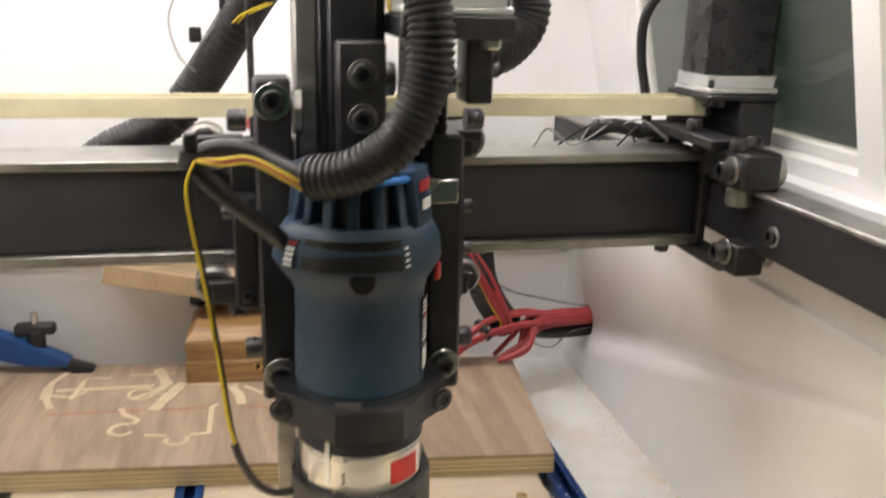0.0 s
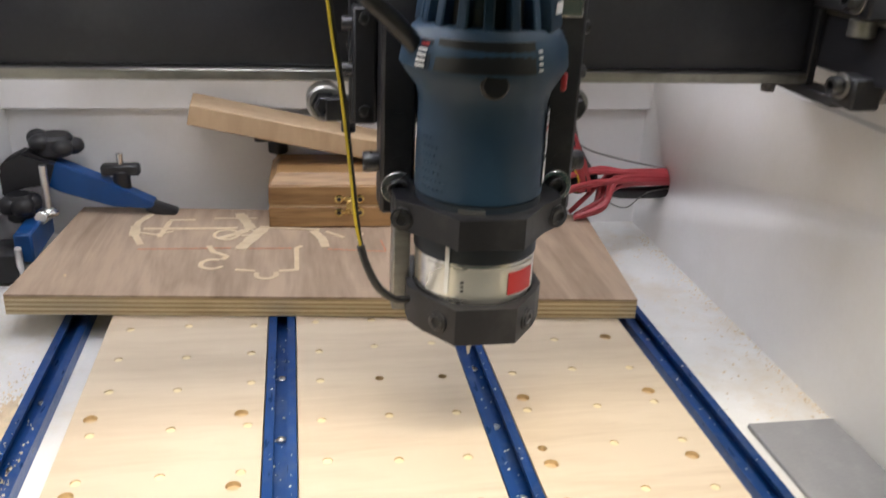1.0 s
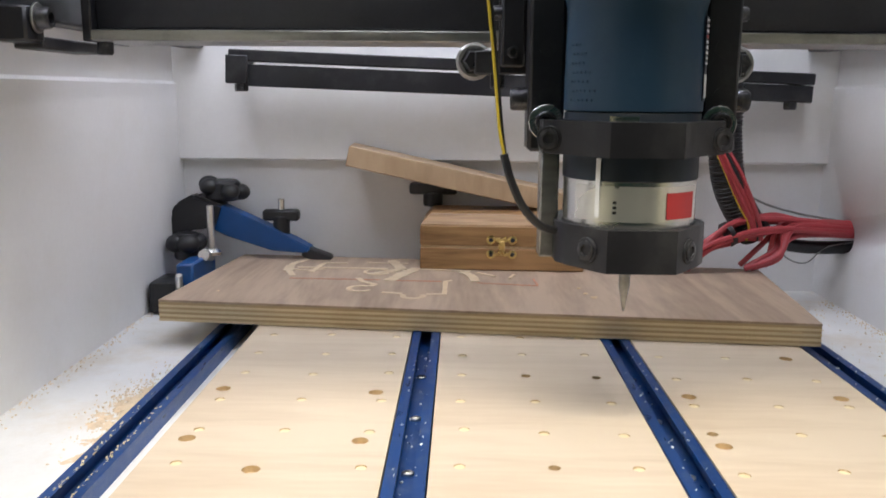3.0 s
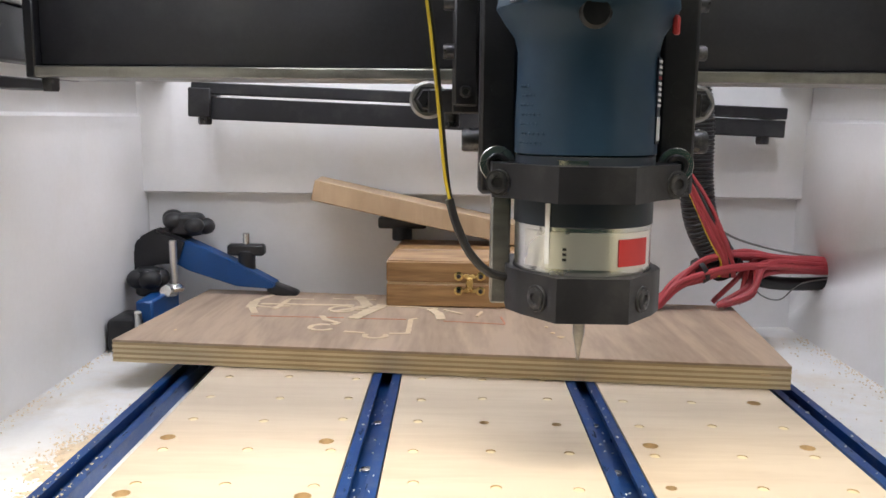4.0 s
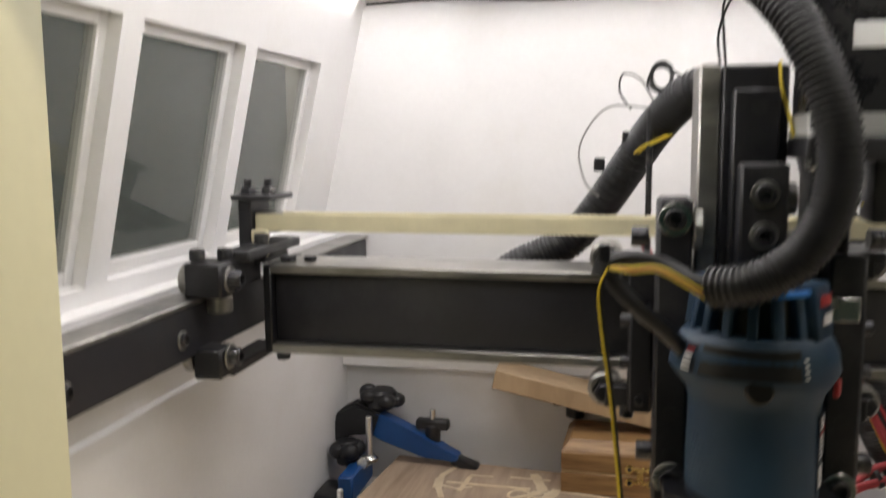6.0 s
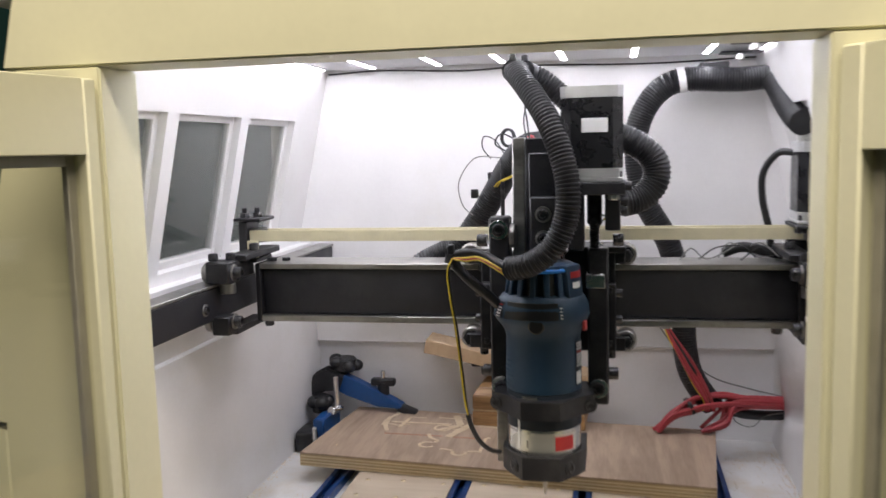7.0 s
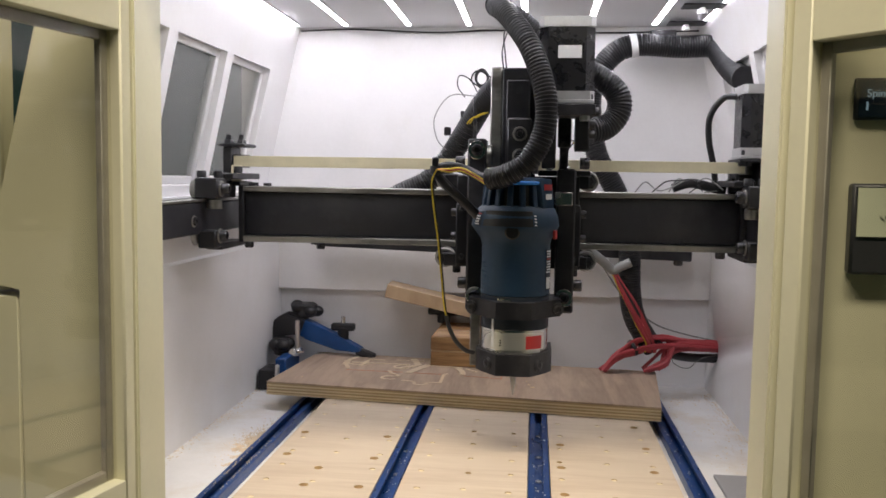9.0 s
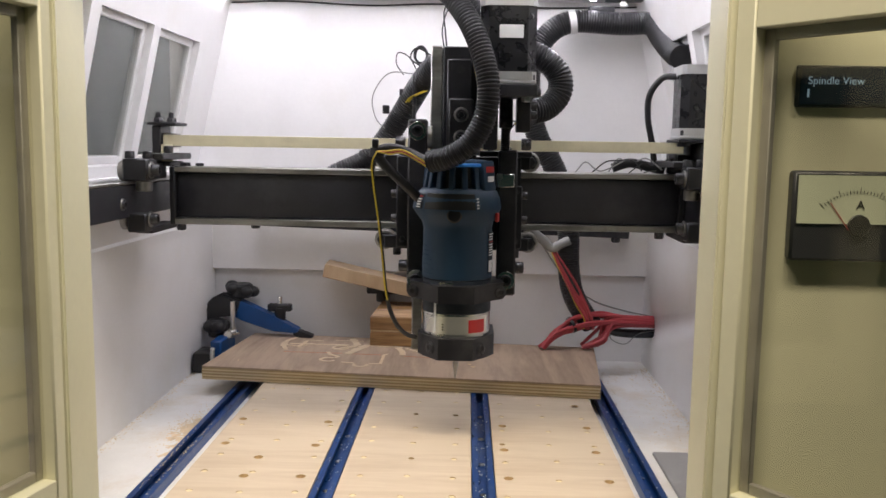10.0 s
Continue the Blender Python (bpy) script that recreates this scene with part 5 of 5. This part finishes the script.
for k in range(3):
    wrap_label("print_mark", -113, -110, 0.123 + k * 0.0025, 0.1243 + k * 0.0025, 0.03495, RUBBER, rt, n=2, t=0.0002)
wrap_label("scale_strip", -128, -124, 0.121, 0.150, 0.0350, PALE, rt, "white depth scale", n=2)
wrap_label("foot_mark", -118, -95, 0.166, 0.1705, 0.0350, BRIGHT, rt, "bare metal edge")
# raised dots of the grip
for r_ in range(7):
    for q in range(6 - r_ // 2):
        a = radians(-160 + q * 5 + (r_ % 2) * 2.5)
        z = 0.178 + r_ * 0.0045
        rr = 0.0351
        c = Vector((CX + rr * math.cos(a), CY + rr * math.sin(a), z))
        part("grip_dot", lathe(bmesh.new(), c, c + Vector((math.cos(a), math.sin(a), 0)) * 0.0006, [(0, 0.0008), (1, 0.0004)], 6), BLUE, rt)
part("collet", lathe(bmesh.new(), (CX, CY, 0.113), (CX, CY, 0.090), [(0, 0.016), (0.3, 0.013), (0.32, 0.010), (1, 0.009)], 20), BOLT, rt)
bit = part("cutter", lathe(bmesh.new(), (CX, CY, 0.092), (CX, CY, 0.066), [(0, 0.0031), (0.45, 0.0031), (0.55, 0.0026), (1, 0.0006)], 14), STEEL, rt, "pointed steel cutter")


def clamp_ring(z0, z1, R, ear, label, bolts):
    """A split clamp: eight-sided front half with bolted ears."""
    c = thing("router_clamp", label, "clamp", (CX, CY, z0), "router clamps")
    bm = bmesh.new()
    out = [(-ear, 0.004), (-ear, -0.008), (-R * 0.80, -0.020), (-R * 0.42, -R), (R * 0.42, -R), (R * 0.80, -0.020), (ear, -0.008), (ear, 0.004)]
    inn = [(0.0349 * math.cos(radians(a)), 0.0349 * math.sin(radians(a))) for a in np.linspace(0, -180, 17)]
    inn[0], inn[-1] = (0.0349, 0.004), (-0.0349, 0.004)
    loop = out + inn
    prism(bm, [(CX + x, CY + y) for x, y in loop], z0, z1)
    part("front_half", bm, BLACK, c, "black front half with worn edges")
    part("rear_half", prism(bmesh.new(), [(CX + x, CY + y) for x, y in [(-ear, 0.0052), (-0.0349, 0.0052)] + [(0.0349 * math.cos(radians(a)), 0.0349 * math.sin(radians(a))) for a in np.linspace(170, 10, 15)] + [(0.0349, 0.0052), (ear, 0.0052), (ear, 0.038), (-ear, 0.038)]], z0 + 0.0005, z1 - 0.0005), BLACK, c)
    for p, d in bolts:
        cap_bolt(c, p, d, 0.0052, 0.0022, BOLT, 0.0066, BLACK)
    return c


clamp_ring(0.151, 0.168, 0.0420, 0.0465, "black upper clamp ring round the router", [((CX - 0.0435, CY - 0.0125, 0.1585), (-0.45, -1, 0)), ((CX + 0.0435, CY - 0.0125, 0.1585), (0.45, -1, 0))])
clamp_ring(0.0945, 0.1160, 0.0405, 0.0385, "black lower clamp ring with worn edges", [((CX - 0.0249, CY - 0.0300, 0.1045), (-0.78, -0.62, 0)), ((CX + 0.0249, CY - 0.0300, 0.1045), (0.78, -0.62, 0))])
part("strut", B(CX - 0.046, CX - 0.036, CY + 0.006, CY + 0.02, 0.094, 0.152, b=0.001), STEEL, rt)

# ---- cables and hoses ----
hs = thing("corrugated_hose", "black corrugated cable hose arching to the router", "hose", (0.13, -0.08, 0.29), "cable hoses")
part("hose", tube(bmesh.new(), [(0.112, -0.083, 0.288), (0.130, -0.094, 0.2925), (0.150, -0.099, 0.306), (0.163, -0.100, 0.330), (0.166, -0.099, 0.358), (0.160, -0.093, 0.388), (0.148, -0.082, 0.418), (0.130, -0.06, 0.446), (0.116, -0.035, 0.463), (0.112, -0.012, 0.468)], 0.0100, 14, 6, ribs=0.0012), RUBBER, hs)
part("hose_end", tube(bmesh.new(), [(0.112, -0.015, 0.468), (0.118, 0.006, 0.467), (0.138, 0.015, 0.459), (0.17, 0.015, 0.43), (0.212, 0.012, 0.402)], 0.010, 14, 6, ribs=0.0010), RUBBER, hs)
part("elbow", tube(bmesh.new(), [(0.205, 0.012, 0.405), (0.225, 0.012, 0.396), (0.242, 0.012, 0.380), (0.243, 0.010, 0.360), (0.230, 0.006, 0.345), (0.212, -0.002, 0.340)], 0.0125, 14, 6, ribs=0.0010), RUBBER, hs)
for p, q in (((0.112, -0.03, 0.466), (0.113, -0.022, 0.468)), ((0.120, 0.002, 0.468), (0.124, 0.010, 0.466))):
    part("cable_tie", tube(bmesh.new(), [p, q], 0.0108, 12, 2), RUBBER, hs)
    part("tie_head", B(p[0] - 0.003, p[0] + 0.003, p[1] - 0.003, p[1] + 0.003, p[2] + 0.009, p[2] + 0.016, b=0.001), RUBBER, hs)
for i in range(4):
    rnd = random.Random(20 + i)
    pts = [(0.213, -0.005, 0.342)]
    for k in range(3):
        pts.append((pts[-1][0] - rnd.uniform(0.002, 0.012), -0.01 - 0.008 * k, pts[-1][2] - rnd.uniform(0.0, 0.012)))
    part("wire", tube(bmesh.new(), pts, 0.0009, 5, 4), (RUBBER, GREYW, YELLOW, GREYW)[i], hs)

h2_ = thing("corrugated_hose", "dusty black corrugated hose running down behind the beam", "hose", (0.06, 0.12, 0.32), "cable hoses")
part("hose", tube(bmesh.new(), [(0.128, 0.062, 0.398), (0.112, 0.075, 0.395), (0.092, 0.10, 0.375), (0.072, 0.12, 0.345), (0.050, 0.13, 0.312), (0.026, 0.13, 0.285), (-0.012, 0.13, 0.266), (-0.03, 0.13, 0.25)], 0.0128, 14, 6, ribs=0.0012), RUBBER, h2_)
part("wire", tube(bmesh.new(), [(0.084, 0.09, 0.385), (0.055, 0.09, 0.385), (0.037, 0.09, 0.36), (0.04, 0.09, 0.335), (0.05, 0.1, 0.322)], 0.0007, 5, 8), GREYW, h2_)
part("wire", tube(bmesh.new(), [(0.11, 0.06, 0.40), (0.09, 0.055, 0.41), (0.082, 0.06, 0.40), (0.092, 0.065, 0.392)], 0.0009, 5, 8), RUBBER, h2_)
part("wire", tube(bmesh.new(), [(0.058, 0.115, 0.305), (0.072, 0.11, 0.298), (0.085, 0.105, 0.284), (0.09, 0.10, 0.277)], 0.0026, 8, 6), RED, h2_)
part("cable_tie", B(0.066, 0.074, 0.108, 0.116, 0.361, 0.369, b=0.001), RUBBER, h2_)
part("wire", tube(bmesh.new(), [(0.088, 0.092, 0.388), (0.078, 0.088, 0.404), (0.066, 0.088, 0.408), (0.064, 0.09, 0.396), (0.072, 0.095, 0.384)], 0.0007, 5, 8), RUBBER, h2_)
part("clip", B(0.046, 0.054, 0.112, 0.120, 0.340, 0.350, b=0.001), RUBBER, h2_)
part("coil", tube(bmesh.new(), [(0.092 + 0.007 * math.cos(k * 0.7), 0.082 + 0.001 * k, 0.406 + 0.009 * math.sin(k * 0.7)) for k in range(17)], 0.0015, 6, 4), RUBBER, h2_, "small coil of black wire")
for k in range(2):
    part("yellow_wire", tube(bmesh.new(), [(0.078 - 0.003 * k, 0.100, 0.3535), (0.083 - 0.003 * k, 0.0905, 0.358), (0.091 - 0.003 * k, 0.0865, 0.362), (0.100 - 0.003 * k, 0.0885, 0.366)], 0.0009, 6, 6), YELLOW, h2_)
rw = thing("red_wire_tuft", "small tuft of red wires behind the slide", "wires", (0.122, 0.055, 0.402))
for i in range(3):
    part("wire", tube(bmesh.new(), [(0.112, 0.06, 0.397 + i * 0.002), (0.120, 0.055, 0.403 + i * 0.002), (0.128, 0.05, 0.398)], 0.0014, 6, 5), RED, rw)

h3 = thing("corrugated_hose", "thick black corrugated hose with pale ties along the back wall", "hose", (0.29, 0.30, 0.3), "cable hoses")
HP = [(0.430, 0.265, 0.440), (0.418, 0.285, 0.464), (0.396, 0.30, 0.474), (0.35, 0.30, 0.473), (0.288, 0.30, 0.475), (0.255, 0.30, 0.458), (0.234, 0.30, 0.42), (0.232, 0.30, 0.375), (0.243, 0.30, 0.322), (0.272, 0.30, 0.268), (0.290, 0.30, 0.20), (0.293, 0.30, 0.14), (0.300, 0.302, 0.100), (0.316, 0.306, 0.070), (0.330, 0.31, 0.052)]
part("hose", tube(bmesh.new(), HP, 0.0146, 14, 6, ribs=0.0012), RUBBER, h3)
for p, q in (((0.396, 0.30, 0.4752), (0.406, 0.297, 0.4735)), ((0.283, 0.30, 0.474), (0.292, 0.30, 0.4755))):
    part("tie", tube(bmesh.new(), [p, q], 0.0164, 16, 2), PALE, h3, "pale plastic tie")
part("wall_saddle", B(0.31, 0.345, 0.30, 0.368, 0.487, 0.496, b=0.001), BLACK, h3)
part("hose_branch", tube(bmesh.new(), [(0.405, 0.16, 0.415), (0.404, 0.20, 0.425), (0.402, 0.25, 0.445), (0.398, 0.29, 0.468)], 0.014, 14, 6, ribs=0.001), RUBBER, h3)
for i in range(2):
    fy = 0.20 + 0.12 * i
    ft = thing("ceiling_bracket", "small dark bracket under the lid", "bracket", (0.36, fy, 0.508), "brackets under the lid")
    part("plate", B(0.335, 0.40, fy - 0.02, fy + 0.012, 0.5065, 0.5085, b=0.0006), BLACK, ft)
    part("screw", cyl(bmesh.new(), (0.36, fy, 0.4985), (0.36, fy, 0.5064), 0.006, 12), BRIGHT, ft)

rc = thing("red_cable_bundle", "bundle of red wires coming out of the wall hole", "cables", (0.33, 0.31, 0.05))
rnd = random.Random(8)
j = lambda d=0.002: rnd.uniform(-d, d)
for i in range(16):
    # a flat skein out of the hole: most wires fall to the left, some curl down early
    a, b = 0.0085 * math.cos(i * 2.4), 0.0075 * math.sin(i * 2.4)
    pts = [(0.450, 0.312 + a * 0.8, 0.055 + b * 0.7), (0.410, 0.310 + a, 0.057 + b * 0.8), (0.371 + j(), 0.303 + a, 0.0595 + b * 0.8 + j())]
    if i % 2 == 0:
        pts += [(0.338 + j(), 0.298 + a, 0.0625 + b + j()), (0.305 + j(0.003), 0.294 + a, 0.0560 + b * 1.1 + j(0.003)), (0.278 + j(0.003), 0.291 + a, 0.0415 + b * 0.9 + j(0.003)), (0.258 + j(0.005), 0.290 + a, 0.0215)]
    else:
        pts += [(0.352 + j(0.004), 0.300 + a, 0.054 + b + j()), (0.340 + j(0.010), 0.294 + a, 0.038 + j(0.006)), (0.328 + j(0.014), 0.294 + a, 0.0225)]
    part("wire", tube(bmesh.new(), pts, 0.0026, 7, 6), RED, rc)
for i in range(8):
    # the upright skein that leaves the grey lead
    k = i - 3.5
    pts = [(0.268 + 0.0006 * k, 0.285, 0.163), (0.277 + 0.0012 * k, 0.283 + j(0.001), 0.146), (0.294 + 0.0018 * k, 0.283 + j(), 0.116 + j(0.003)), (0.311 + 0.002 * k, 0.286 + j(), 0.085 + j(0.003)), (0.322 + 0.0015 * k, 0.290, 0.063), (0.324 + 0.002 * k, 0.294, 0.048)]
    part("wire", tube(bmesh.new(), pts, 0.0011 if i in (0, 1) else 0.0019, 7, 6), YELLOW if i == 0 else RED if i != 5 else RUBBER, rc)
part("cable_tie", tube(bmesh.new(), [(0.298, 0.294, 0.0525), (0.302, 0.295, 0.0545)], 0.0122, 12, 2), RUBBER, rc)
part("wire", tube(bmesh.new(), [(0.25, 0.30, 0.175), (0.285, 0.31, 0.125), (0.33, 0.33, 0.085), (0.38, 0.335, 0.068), (0.44, 0.316, 0.06)], 0.0012, 6, 6), GREYW, rc)
part("wire", tube(bmesh.new(), [(0.44, 0.31, 0.046), (0.40, 0.31, 0.040), (0.38, 0.31, 0.024), (0.36, 0.31, 0.03), (0.355, 0.31, 0.045)], 0.0007, 5, 6), GREYW, rc)
part("sheath", tube(bmesh.new(), [(0.455, 0.318, 0.040), (0.40, 0.316, 0.038), (0.365, 0.312, 0.041), (0.345, 0.31, 0.05)], 0.0065, 10, 5), RUBBER, rc)
part("wrapped_lead", tube(bmesh.new(), [(0.225, 0.255, 0.200), (0.240, 0.27, 0.187), (0.256, 0.282, 0.174), (0.268, 0.285, 0.164), (0.278, 0.285, 0.169), (0.292, 0.284, 0.176)], 0.0066, 10, 6), GREYW, rc, "grey wrapped lead")

hn = thing("router_cable", "black router mains cable with yellow and red wires tied along", "cable", (0.058, -0.075, 0.295))
part("cable", tube(bmesh.new(), [(0.104, CY - 0.012, 0.247), (0.090, -0.070, 0.262), (0.074, -0.075, 0.277), (0.062, -0.075, 0.290), (0.060, -0.073, 0.297), (0.072, -0.070, 0.3005), (0.088, -0.068, 0.297), (0.104, -0.076, 0.290), (0.118, -0.082, 0.287)], 0.0048, 12, 6), RUBBER, hn)
part("cable_tie", tube(bmesh.new(), [(0.0585, -0.074, 0.291), (0.060, -0.073, 0.299)], 0.0075, 10, 2), RUBBER, hn)
part("tie_head", B(0.055, 0.061, -0.079, -0.071, 0.300, 0.309, b=0.001), RUBBER, hn)
for k, mt_ in enumerate((YELLOW, RED, YELLOW)):
    d = k * 0.0014
    part("wire", tube(bmesh.new(), [(0.061, -0.081 - d, 0.297), (0.072, -0.082, 0.2975 - d), (0.085, -0.084, 0.2985 - d), (0.100, -0.088, 0.2915 - d), (0.114, -0.088, 0.2825 - d)], 0.0010, 6, 6), mt_, hn)
part("yellow_wire", tube(bmesh.new(), [(0.060, -0.081, 0.297), (0.0555, -0.083, 0.285), (0.0570, -0.083, 0.265), (0.0620, -0.083, 0.230), (0.0660, -0.083, 0.195), (0.0690, -0.083, 0.165), (0.0725, -0.082, 0.148)], 0.0008, 6, 6), YELLOW, hn)
part("black_wire", tube(bmesh.new(), [(0.0605, -0.080, 0.297), (0.0568, -0.0815, 0.285), (0.0585, -0.0815, 0.265), (0.0635, -0.0815, 0.230), (0.0672, -0.0815, 0.195), (0.0702, -0.0815, 0.165), (0.0727, -0.081, 0.148)], 0.0010, 6, 6), RUBBER, hn)
part("sleeve", tube(bmesh.new(), [(0.0715, -0.0825, 0.152), (0.0750, -0.082, 0.140), (0.0815, -0.079, 0.126), (0.0905, -0.073, 0.116), (0.0990, -0.066, 0.112)], 0.0022, 8, 6), RUBBER, hn, "black heat-shrink sleeve")
part("blue_tie", tube(bmesh.new(), [(CX + 0.0325 * math.cos(radians(a)), CY + 0.0325 * math.sin(radians(a)), 0.2850) for a in range(-150, -24, 14)], 0.0019, 8, 4), TIEB, hn, "bright blue cable tie round the vents")
